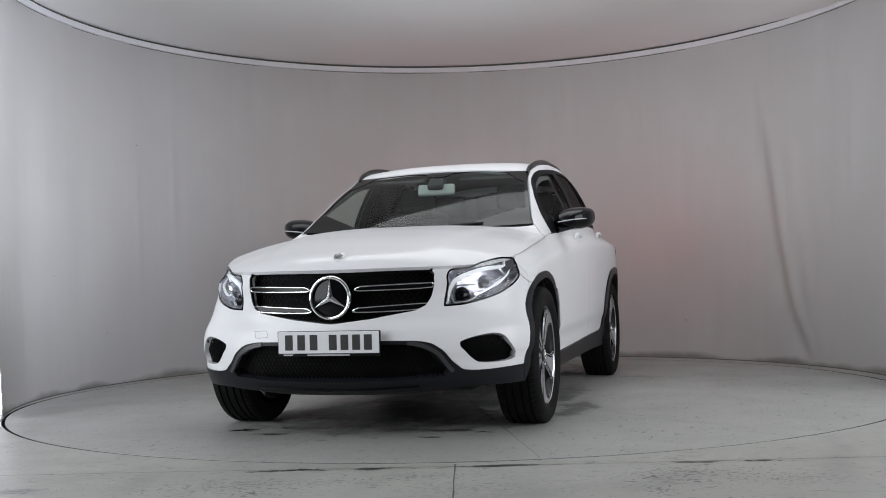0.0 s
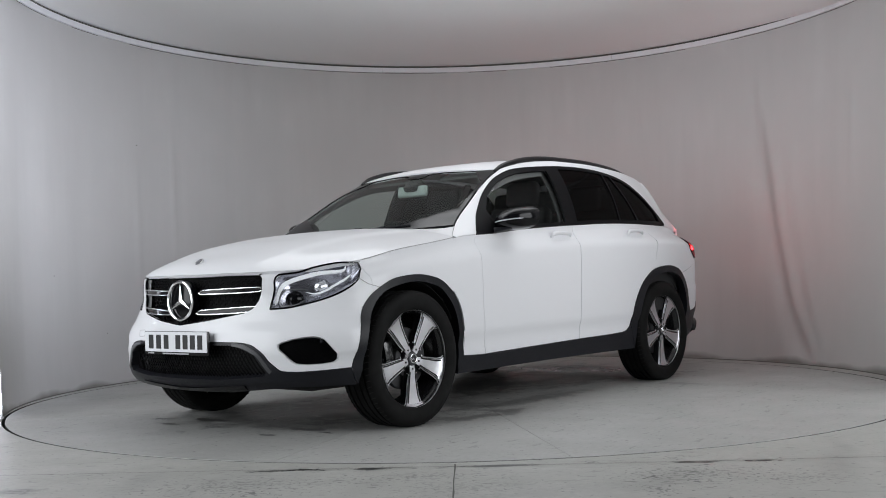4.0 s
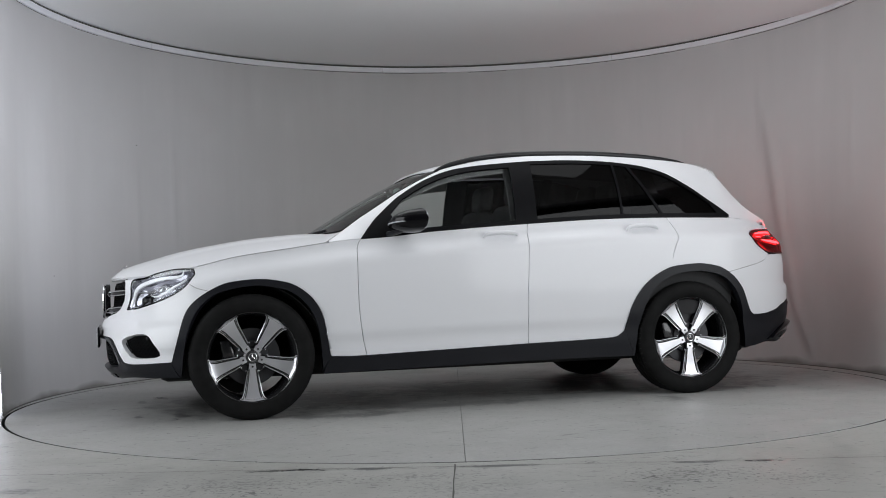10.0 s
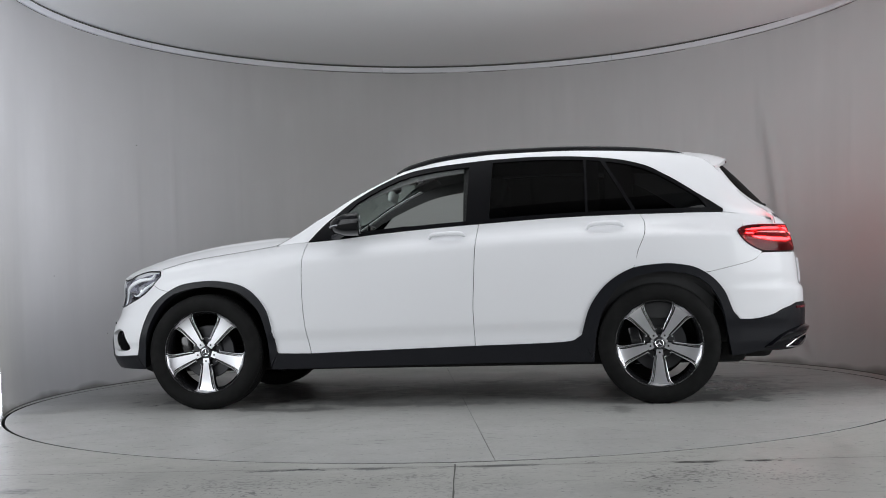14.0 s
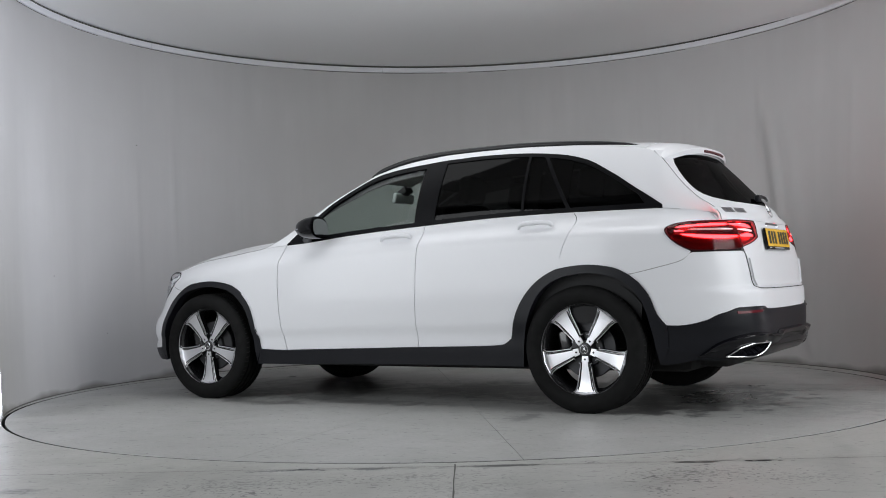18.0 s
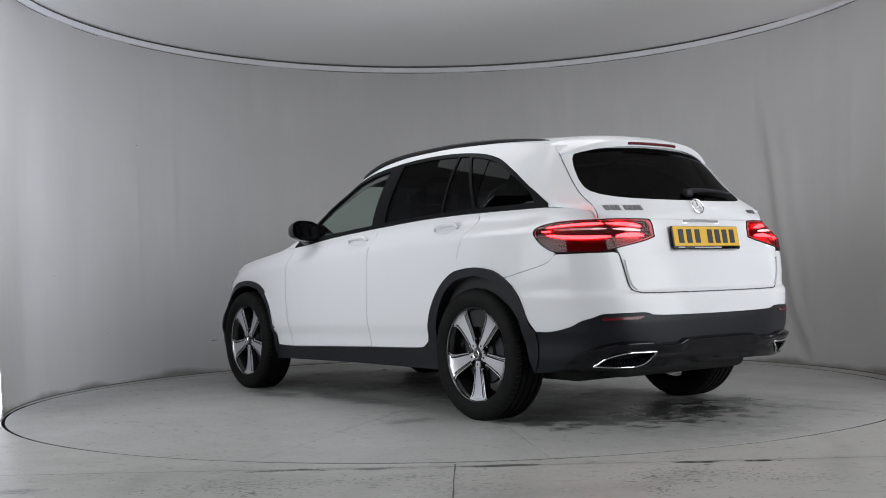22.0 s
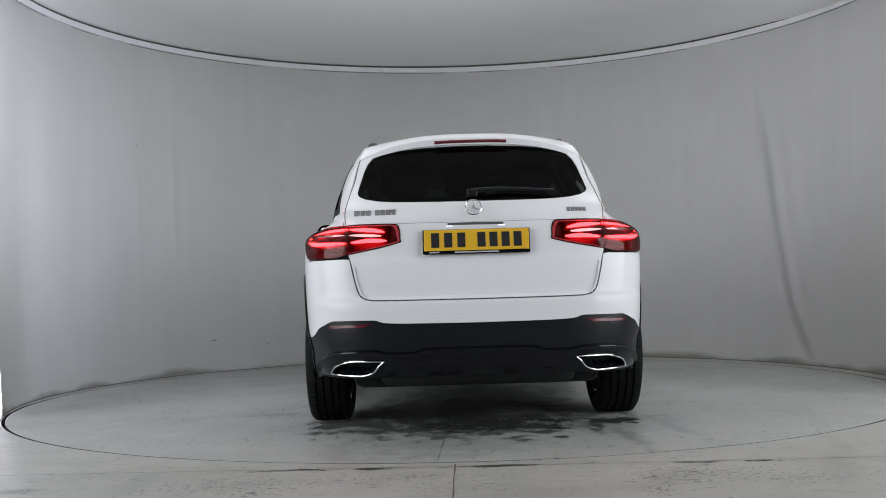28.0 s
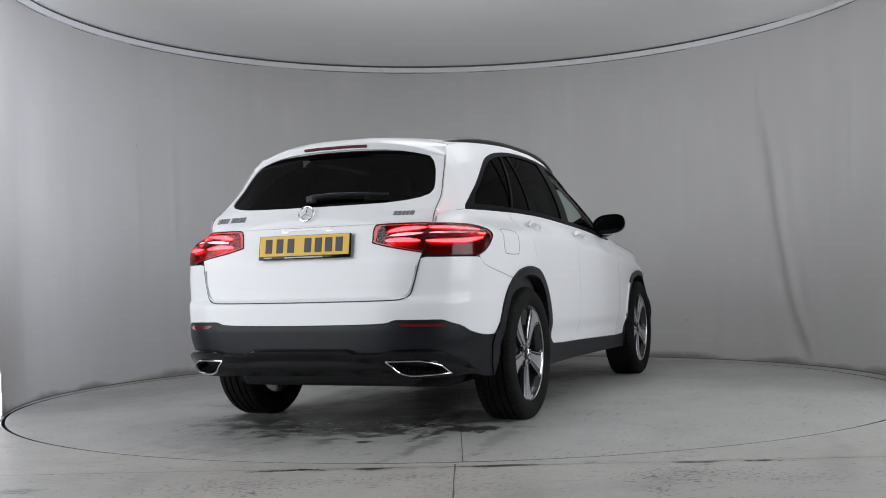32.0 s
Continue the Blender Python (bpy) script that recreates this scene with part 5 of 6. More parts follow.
def sheet_on(g, off=0.0, thick=0.014, fn=skin):
    p = lifted(fn, np.asarray(g, float), off)
    return sheet(p, thick, flip=outward(p))
def build_top():
    # bonnet inside the rim of the nose and wings
    qf = q_of_x(1.78, 0.88)
    front = [tuple(p[:2]) for p in top_edge(np.linspace(-qf, qf, 41)) - np.array([0.003, 0, 0])]
    side = [tuple(p[:2] - np.array([0, 0.003])) for p in top_edge(np.linspace(qf, q_of_x(0.96, 1.02), 24))]
    side += [(x, float(np.interp(x, _BX, _BY)) - 0.003) for x in (0.94, 0.92, 0.90, 0.88, 0.862, 0.848)]
    side[0] = front[-1]
    back = [(0.972 - 0.124 * abs(f) ** 2.2, f * side[-1][1]) for f in np.linspace(-1, 1, 21)]
    back[-1], back[0] = side[-1], (side[-1][0], -side[-1][1])
    g = coons(front, back, [(x, -y) for x, y in side], side, 90, 60)
    p = lifted(bonnet, g, 0.002)
    part("bonnet", sheet(p, 0.02, flip=outward(p)), WHITE, car)
    edge = [Vector((x, y, float(np.interp(x, _BX, _BZ)) + 0.0015)) for x, y in side]
    pair("bonnet_gap", tube([tuple(p + Vector((0, 0.0025, 0))) for p in edge[2:]], 0.0020, 5), SEAM_PALE)
    b = part("bonnet_badge", lathe([(0.0, 0.004), (0.020, 0.003), (0.026, 0.0), (0.026, -0.004)], 28), CHROME, car, "small chrome roundel")
    place(b, pose(2.118, 0, 0.912, 0, 38, 0) @ pose(0, 0, 0, 90, 0, 0))
    part("badge_centre", lathe([(0.0, 0.0052), (0.016, 0.0045), (0.0205, 0.0032)], 24), STEEL, b)
    # cowl and wipers
    cowl = coons([(-0.86, -0.03), (0.86, -0.03)], [(-0.92, 0.055), (0.92, 0.055)], [(-0.86, -0.03), (-0.92, 0.055)], [(0.86, -0.03), (0.92, 0.055)], 40, 4)
    p = lifted(screen, cowl, -0.022)
    part("cowl", sheet(p, 0.01, flip=outward(p)), BLACK_PLASTIC, car)
    for f0, f1 in ((-0.62, 0.12), (0.02, 0.62)):
        line = resample([(f0, 0.02), ((f0 + f1) / 2, 0.035), (f1, 0.045)], 16)
        p = lifted(screen, line[:, None, :], 0.004)[:, 0]
        part("wiper", tube(p, 0.006, 6), BLACK_PLASTIC, car)
    # windscreen: black border and clear pane
    g = coons([(-1, 0.0), (1, 0.0)], [(-1, 1), (1, 1)], [(-1, 0.0), (-1, 1)], [(1, 0.0), (1, 1)], 90, 60)
    hole = rounded([(-0.968, 0.045), (0.968, 0.045), (0.968, 0.955), (0.14, 0.962), (0.115, 0.87), (-0.115, 0.87), (-0.14, 0.962), (-0.968, 0.955)], 1)
    part("windscreen_border", shell(screen, g, [hole], depth=0.006), GLOSS_BLACK, car)
    g = coons([(-0.985, 0.02), (0.985, 0.02)], [(-0.985, 0.98), (0.985, 0.98)], [(-0.985, 0.02), (-0.985, 0.98)], [(0.985, 0.02), (0.985, 0.98)], 30, 20)
    p = lifted(screen, g, -0.004)
    o = part("windscreen", sheet(p, 0.004, flip=outward(p)), CLEAR, car, "clear windscreen with a faint green tint")
    o.visible_shadow = False
    # roof
    g = coons([(0.172, -0.995), (-1.70, -0.995)], [(0.172, 0.995), (-1.70, 0.995)], [(0.172, -0.995), (0.232, -0.6), (0.240, 0), (0.232, 0.6), (0.172, 0.995)], [(-1.70, -0.995), (-1.70, 0.995)], 60, 40)
    p = lifted(roof, g, 0.002)
    part("roof", sheet(p, 0.02, flip=outward(p)), WHITE, car)
    # roof spoiler
    fs = np.linspace(-1, 1, 41)
    start = roof(np.full(41, -1.703), fs * 0.99)
    end = np.stack([-1.945 + 0.125 * np.abs(fs) ** 2.5, fs * 0.592, 1.532 - 0.088 * np.abs(fs) ** 3.0], 1)
    t = np.linspace(0, 1, 14)[:, None, None]
    lift = 0.010 * np.sin(math.pi * t) * (1 - np.abs(fs)[None, :, None] ** 4) * np.array([0, 0, 1])
    grid = start[None] * (1 - t) + end[None] * t + lift
    rear = end + np.array([0.004, 0, -0.036]) * (1 - 0.35 * np.abs(fs)[:, None] ** 4)
    under = rear + np.array([0.14, 0, -0.004])
    grid = np.concatenate([grid, (rear * 0.12 + end * 0.88 + np.array([-0.003, 0, -0.001]))[None], rear[None], under[None]])
    part("spoiler", sheet(grid, 0.004, flip=outward(grid)), WHITE, car)
    line = [tuple(v) for v in (np.stack([np.interp(np.linspace(-0.19, 0.19, 20), end[:, 1], end[:, k] * 0.45 + rear[:, k] * 0.55) for k in range(3)], 1) + np.array([-0.002, 0, 0]))]
    part("brake_light", tube(line, 0.0085, 8, flat=1.0), REFLECTOR, car, "dark red high brake light")
    # rails
    rx = [0.200, 0.167, 0.120, 0.082, -0.102, -0.285, -0.467, -0.832, -1.195, -1.376, -1.556, -1.646, -1.690]
    rz = [1.470, 1.487, 1.508, 1.520, 1.561, 1.581, 1.590, 1.594, 1.583, 1.570, 1.548, 1.532, 1.518]
    ryy = [0.584, 0.586, 0.588, 0.590, 0.596, 0.596, 0.594, 0.588, 0.566, 0.548, 0.520, 0.500, 0.490]
    path = resample(list(zip(rx, ryy, rz)), 60)
    rad = np.interp(np.linspace(0, 1, 60), [0, 0.04, 0.93, 1], [0.010, 0.0165, 0.0165, 0.008])
    pair("roof_rail", tube(path, rad, 12, flat=1.05), RAIL, car, "satin black roof rail")
    foot = np.stack([path[4:56:3, 0], path[4:56:3, 1], path[4:56:3, 2] - 0.014], 1)
    pair("rail_foot", tube(foot, 0.010, 6, flat=1.6), BLACK_PLASTIC)


def build_tail():
    # upper tailgate with the rear window
    win = rounded([(0.945, 1.262), (0.90, 1.212), (0.70, 1.182), (0.40, 1.174), (0, 1.172), (-0.40, 1.174), (-0.70, 1.182), (-0.90, 1.212), (-0.945, 1.262), (-0.925, 1.40), (-0.86, 1.462), (-0.60, 1.486), (0, 1.497), (0.60, 1.486), (0.86, 1.462), (0.925, 1.40)], 1)
    e = [(1.0, float(z)) for z in np.linspace(1.067, 1.50, 20)]
    g = coons([(-1, 1.067), (1, 1.067)], [(-1, 1.50), (1, 1.50)], [(-f, z) for f, z in e], e, 140, 60)
    part("tailgate_upper", shell(gate, g, [win], depth=0.012), WHITE, car)
    g = coons([(-0.98, 1.155), (0.98, 1.155)], [(-0.97, 1.50), (0.97, 1.50)], [(-0.98, 1.155), (-0.97, 1.50)], [(0.98, 1.155), (0.97, 1.50)], 30, 14)
    p = lifted(gate, g, -0.006)
    o = part("rear_screen", sheet(p, 0.004, flip=outward(p)), TINT, car, "dark privacy glass")
    o.visible_shadow = False
    blade = resample([(0.02, 1.215), (-0.20, 1.222), (-0.62, 1.212)], 16)
    p = lifted(gate, blade[:, None, :], 0.018)[:, 0]
    wiper = part("rear_wiper", tube(p, np.linspace(0.013, 0.006, 16), 8), BLACK_PLASTIC, car)
    at = gate(0.015, 1.215)
    part("wiper_pivot", moved(block((0.035, 0.055, 0.04), 0.01, 3), Matrix.Translation((at[0] - 0.012, at[1], at[2]))), BLACK_PLASTIC, wiper)
    # lower tailgate
    low = flip_line(ry((0.585, 0.717), (0.560, 0.697), (0.520, 0.6885), (0.30, 0.686), (0.0, 0.685)), rear_turn)
    seam = ry((0.585, 0.715), (0.605, 0.781), (0.628, 0.881), (0.652, 0.985), (0.662, 1.064))
    qs = np.linspace(seam[-1][0], 6 - seam[-1][0], 31)
    top = [(q, 1.064) for q in qs]
    seam[-1] = top[0]
    g = coons(low, top, seam, [(6 - q, z) for q, z in seam], 100, 50)
    socket = np.array(ry((0.418, 1.056), (0.55, 1.058), (0.70, 1.058), (0.70, 0.908), (0.631, 0.924), (0.450, 0.961), (0.390, 0.978), (0.400, 1.03)))
    part("tailgate", shell(skin, g, [socket, socket * (-1, 1) + (6, 0)], off=0.004, depth=0.014), WHITE, car)
    gap = flip_line(ry((0.640, 0.925), (0.631, 0.885), (0.608, 0.781), (0.590, 0.722), (0.576, 0.702), (0.552, 0.690), (0.515, 0.6855), (0.30, 0.683), (0.0, 0.682)), rear_turn)
    part("tailgate_gap", strip_on(skin, gap, 0.008, 0.0022, 160, 0.001), SEAM, car)
    part("chrome_strip", strip_on(skin, flip_line(ry((0.14, 1.055), (0.0, 1.056)), rear_turn), 0.012, 0.006, 20, 0.012), STEEL, car, "dull chrome strip")
    for s in (1, -1):
        at = lifted(skin, np.array([[[3.0 - s * (3 - q_of_y(0.13, 1.045, True)), 1.045]]]), 0.004)[0, 0]
        part("plate_lamp", moved(block((0.010, 0.034, 0.006), 0.002, 1), Matrix.Translation(at)), PLATE_LAMP, car)
    for s in (1, -1):
        line = [(s * 0.988, z) for z in np.linspace(1.072, 1.452, 12)]
        part("tailgate_seam", strip_on(gate, line, 0.0042, 0.0012, 50, 0.001), SEAM, car)
    crease = strip_on(skin, flip_line(ry((0.53, 0.835), (0.2, 0.838), (0.0, 0.838)), rear_turn), 0.006, 0.001, 50, 0.001)
    part("tailgate_crease", crease, WHITE, car)
    # bumper in body colour
    lo = flip_line(sx((-1.900, 0.497), (-1.955, 0.495), (-2.105, 0.522), (-2.165, 0.552)) + ry((0.775, 0.565), (0.724, 0.586), (0.517, 0.588), (0.470, 0.574), (0.30, 0.568), (0.0, 0.566)), rear_turn)
    hi = flip_line(sx((-1.700, 0.7815), (-1.850, 0.8138), (-2.0, 0.8548), (-2.05, 0.8955)) + ry((0.70, 0.897), (0.655, 0.898), (0.619, 0.881), (0.596, 0.781), (0.574, 0.727), (0.550, 0.706), (0.515, 0.700), (0.30, 0.697), (0.0, 0.696)), rear_turn)
    end = sx((-1.900, 0.497), (-1.853, 0.558), (-1.812, 0.663), (-1.760, 0.735), (-1.700, 0.777))
    g = coons(lo, hi, end, [(6 - q, z) for q, z in end], 120, 30)
    part("rear_bumper", sheet_on(g), WHITE, car)
    inner = [(q, z) for q, z in ry((0.72, 0.60), (0.72, 1.03))]
    g = coons([(inner[0][0], 0.60), (6 - inner[0][0], 0.60)], [(inner[1][0], 1.03), (6 - inner[1][0], 1.03)], inner, [(6 - q, z) for q, z in inner], 40, 10)
    part("tail_inner_skin", sheet_on(g, -0.030, 0.004), SEAM, car)
    # black apron
    low = flip_line(sx((-1.848, 0.278), (-1.92, 0.283), (-2.05, 0.305)) + ry((0.75, 0.300), (0.50, 0.304), (0.33, 0.312), (0.0, 0.312)), rear_turn)
    up = [(q, z - 0.003) for q, z in lo]
    end = sx((-1.848, 0.278), (-1.862, 0.40), (-1.900, 0.494))
    exh = [(0.735, 0.329), (0.706, 0.364), (0.609, 0.389), (0.470, 0.388), (0.500, 0.362), (0.530, 0.338), (0.586, 0.324)]
    hole = rounded(ry(*exh), 1)
    g = coons(low, up, end, [(6 - q, z) for q, z in end], 200, 50)
    part("rear_apron", shell(skin, g, [hole, np.array([(6 - q, z) for q, z in hole])], off=0.004, depth=0.05), BLACK_PLASTIC, car, "black plastic rear apron")
    lower = flip_line(ry((0.800, 0.322), (0.735, 0.316), (0.586, 0.312), (0.45, 0.314), (0.0, 0.318)), rear_turn)
    upper = flip_line(ry((0.800, 0.345), (0.775, 0.398), (0.720, 0.432), (0.640, 0.446), (0.520, 0.444), (0.440, 0.430), (0.330, 0.430), (0.260, 0.448), (0.0, 0.450)), rear_turn)
    g = coons(lower, upper, [lower[0], upper[0]], [lower[-1], upper[-1]], 220, 34)
    lip = np.interp(np.linspace(0, 1, 34), [0, 0.55, 0.80, 0.93, 1.0], [0.012, 0.014, 0.030, 0.034, 0.010])
    part("diffuser", shell(skin, g, [hole, np.array([(6 - q, z) for q, z in hole])], off=np.repeat(lip[None], 220, 0), depth=0.05), SHROUD, car, "glossy black diffuser round the tailpipes")
    for s in (1, -1):
        side = (lambda q: q) if s > 0 else rear_turn
        ring = [(side(q), z) for q, z in ry(*exh, exh[0])]
        tip = part("exhaust_tip", wire_on(skin, ring, 0.0042, 0.019, 90), CHROME, car, "chrome tailpipe trim")
        c = coons(*[[(side(q), z) for q, z in e] for e in (ry((0.74, 0.32), (0.46, 0.32)), ry((0.74, 0.395), (0.46, 0.395)), ry((0.74, 0.32), (0.74, 0.395)), ry((0.46, 0.32), (0.46, 0.395)))], 12, 6)
        part("exhaust_inside", sheet_on(c, -0.042, 0.004), DARK, tip)
        refl = [[(side(q), z) for q, z in e] for e in (ry((0.735, 0.551), (0.565, 0.553)), ry((0.740, 0.564), (0.530, 0.569)), ry((0.735, 0.551), (0.740, 0.564)), ry((0.565, 0.553), (0.530, 0.569)))]
        part("reflector", sheet_on(coons(*refl, 16, 4), 0.009, 0.01), REFLECTOR, car, "dark red reflector")
    build_tail_lamps()
    # bars for the raised chrome badges
    for y0, widths, z, h in ((0.612, (0.034, 0.026, 0.030, 0.0, 0.028, 0.028, 0.028, 0.024), 1.126, 0.026), (-0.468, (0.020, 0.022, 0.018, 0.018, 0.008, 0.016), 1.120, 0.020)):
        y = y0
        for w in widths:
            if w:
                hw = tail_half(z)
                c = coons([((y) / hw, z - h / 2), ((y - w * 0.8) / hw, z - h / 2)], [((y) / hw, z + h / 2), ((y - w * 0.8) / hw, z + h / 2)], [((y) / hw, z - h / 2), ((y) / hw, z + h / 2)], [((y - w * 0.8) / hw, z - h / 2), ((y - w * 0.8) / hw, z + h / 2)], 3, 3)
                part("badge_bar", sheet_on(c, 0.004, 0.004, fn=gate), STEEL, car)
            y -= w if w else 0.018
    e = emblem("rear_emblem", 0.041, 0.0055, car)
    place(e, pose(-2.262, 0.008, 1.139, 0, 0, 180) @ pose(0, 0, 0, 0, -22, 0))


def build_tail_lamps():
    top = ry((0.405, 1.062), (0.52, 1.064), (0.64, 1.063)) + sx((-2.18, 1.062), (-2.09, 1.061), (-2.013, 1.058), (-1.945, 1.048), (-1.908, 1.030))
    low = ry((0.377, 0.973), (0.443, 0.955), (0.631, 0.918), (0.71, 0.900)) + sx((-2.15, 0.899), (-2.06, 0.902), (-1.989, 0.930), (-1.929, 0.982), (-1.904, 1.020))
    for s in (1, -1):
        side = (lambda line: line) if s > 0 else (lambda line: [(6 - q, z) for q, z in line])
        lamp = empty("tail_light")
        lamp.parent = car
        tagged(lamp, "red tail light, lit, with a pale middle band")
        g = coons(side(low), side(top), side([low[0], (ry((0.382, 1.03))[0]), top[0]]), side([low[-1], top[-1]]), 60, 12)
        u, v = np.meshgrid(np.linspace(0, 1, 60), np.linspace(0, 1, 12), indexing="ij")
        p = lifted(skin, g, 0.0045 - 0.0205 * np.clip(np.minimum(np.minimum(u, 1 - u) * 14, np.minimum(v, 1 - v) * 5), 0, 1))
        part("housing", sheet(p, 0.006, flip=outward(p)), RED_DARK, lamp, "dark red housing")
        rim = side(low) + side([top[-1]]) + side(top)[::-1] + side([ry((0.382, 1.03))[0], low[0]])
        part("rim", wire_on(skin, rim, 0.0034, 0.005, 140, 6), RED_DARK, lamp)
        p = lifted(skin, g, 0.0062)
        part("lens", sheet(p, 0.004, flip=outward(p)), RED_LENS, lamp, "red lens")
        up = ry((0.455, 1.026), (0.53, 1.038), (0.640, 1.046)), ry((0.664, 1.046)) + sx((-2.185, 1.047), (-2.10, 1.045), (-2.02, 1.040), (-1.955, 1.032))
        dn = ry((0.445, 0.981), (0.53, 0.984), (0.628, 0.977)), ry((0.650, 0.976)) + sx((-2.20, 0.974), (-2.13, 0.976), (-2.05, 0.984), (-1.99, 0.992))
        for line in (*up, *dn):
            part("glow_bar", strip_on(skin, side(line), 0.021, -0.001, 40, 0.002, taper=True), RED_GLOW, lamp, "glowing red bar")
        part("glow_bar", strip_on(skin, side(sx((-2.0, 1.012), (-1.955, 1.012))), 0.009, -0.001, 12, 0.002), RED_GLOW, lamp, "glowing red bar")
        for line in (ry((0.47, 1.004), (0.55, 1.008), (0.634, 1.010)), ry((0.658, 1.010)) + sx((-2.19, 1.011), (-2.10, 1.011), (-2.02, 1.012))):
            part("pale_bar", strip_on(skin, side(line), 0.016, 0.0078, 40, 0.001, taper=True), PALE_BAR, lamp, "pale ribbed band")
        n = 22
        ribs = [strip_on(skin, side(sx((x, 1.002), (x, 1.021))), 0.0030, 0.0088, 3, 0.001) for x in np.linspace(-2.03, -2.17, n)]
        tagged(part("rib", joined(*ribs), RED_DARK, lamp), kind="stuff")
        part("split", strip_on(skin, side(ry((0.642, 0.920), (0.651, 0.985), (0.655, 1.050))), 0.004, 0.0072, 20, 0.002), DARK, lamp)


def number_plate(name, mat, m, label):
    """A plate in a black holder; the characters are plain bars."""
    body = part(name, moved(block((0.014, 0.535, 0.126), 0.006, 2), Matrix.Identity(4)), GLOSS_BLACK, car, label)
    place(body, m)
    part("plate_face", moved(block((0.006, 0.522, 0.106), 0.002, 1), pose(0.007, 0, 0.007)), mat, body)
    for y in (0.205, 0.145, 0.085, 0.025, -0.075, -0.140, -0.205):
        part("character_bar", moved(block((0.003, 0.040, 0.074), 0.001, 1), pose(0.0105, y, 0.007)), INK, body)
    part("print_bar", moved(block((0.002, 0.22, 0.007), 0, 1), pose(0.0075, 0, -0.054)), GREY_PRINT, body)
    part("print_bar", moved(block((0.002, 0.05, 0.007), 0, 1), pose(0.0075, -0.21, -0.053)), GREY_PRINT, body)


def build_mirrors():
    for s in (1, -1):
        # housing: a rounded shell, blunt behind and domed ahead
        verts, faces, nu, nv = [], [], 24, 20
        for i in range(nu):
            a = 2 * math.pi * i / nu
            for j in range(nv):
                t = j / (nv - 1)
                x = 0.400 + 0.185 * t
                k = (1 - t**2.6) ** 0.55 if t < 1 else 0.0
                c, d = math.cos(a), math.sin(a)
                yy = abs(c) ** 0.75 * math.copysign(1, c) * 0.122 * k
                zz = abs(d) ** 0.8 * math.copysign(1, d) * (0.074 if d > 0 else 0.066) * k
                verts.append((x - 0.02 * c * (1 - t), s * (0.925 + yy - 0.02 * t), 1.138 + zz - 0.012 * t + 0.012 * c))
        for i in range(nu):
            for j in range(nv - 1):
                q = (i * nv + j, i * nv + j + 1, ((i + 1) % nu) * nv + j + 1, ((i + 1) % nu) * nv + j)
                faces.append(q if s > 0 else q[::-1])
        faces.append(tuple(i * nv for i in range(nu)) if s > 0 else tuple(i * nv for i in range(nu))[::-1])
        mirror = part("door_mirror", (verts, faces), GLOSS_BLACK, car, "glossy black door mirror")
        face = [(0.388 - 0.020 * math.cos(a), s * (0.925 + 0.106 * abs(math.cos(a)) ** 0.8 * math.copysign(1, math.cos(a))), 1.138 + 0.058 * abs(math.sin(a)) ** 0.85 * math.copysign(1, math.sin(a)) + 0.010 * math.cos(a)) for a in np.linspace(0, 2 * math.pi, 28, endpoint=False)]
        part("mirror_pane", prism(face if s < 0 else face[::-1], 0.004, (1, 0, 0)), MIRROR, mirror)
        span = [(y, min(0.99, math.hypot((y - 0.905) / 0.122, 0.15))) for y in np.linspace(0.845, 1.010, 14)]
        lamp = [(0.402 + 0.185 * (1 - u**1.82) ** 0.385, s * y, 1.122 + 0.014 * (y - 0.9) / 0.12) for y, u in span]
        part("indicator", tube(lamp, 0.0042, 6), INDICATOR, mirror, "pale indicator strip")
        foot = [(0.50, s * 0.915, 1.088), (0.535, s * 0.875, 1.074), (0.565, s * 0.835, 1.066)]
        part("stalk", tube(foot, (0.032, 0.028, 0.034), 12, flat=0.55), BLACK_PLASTIC, mirror)


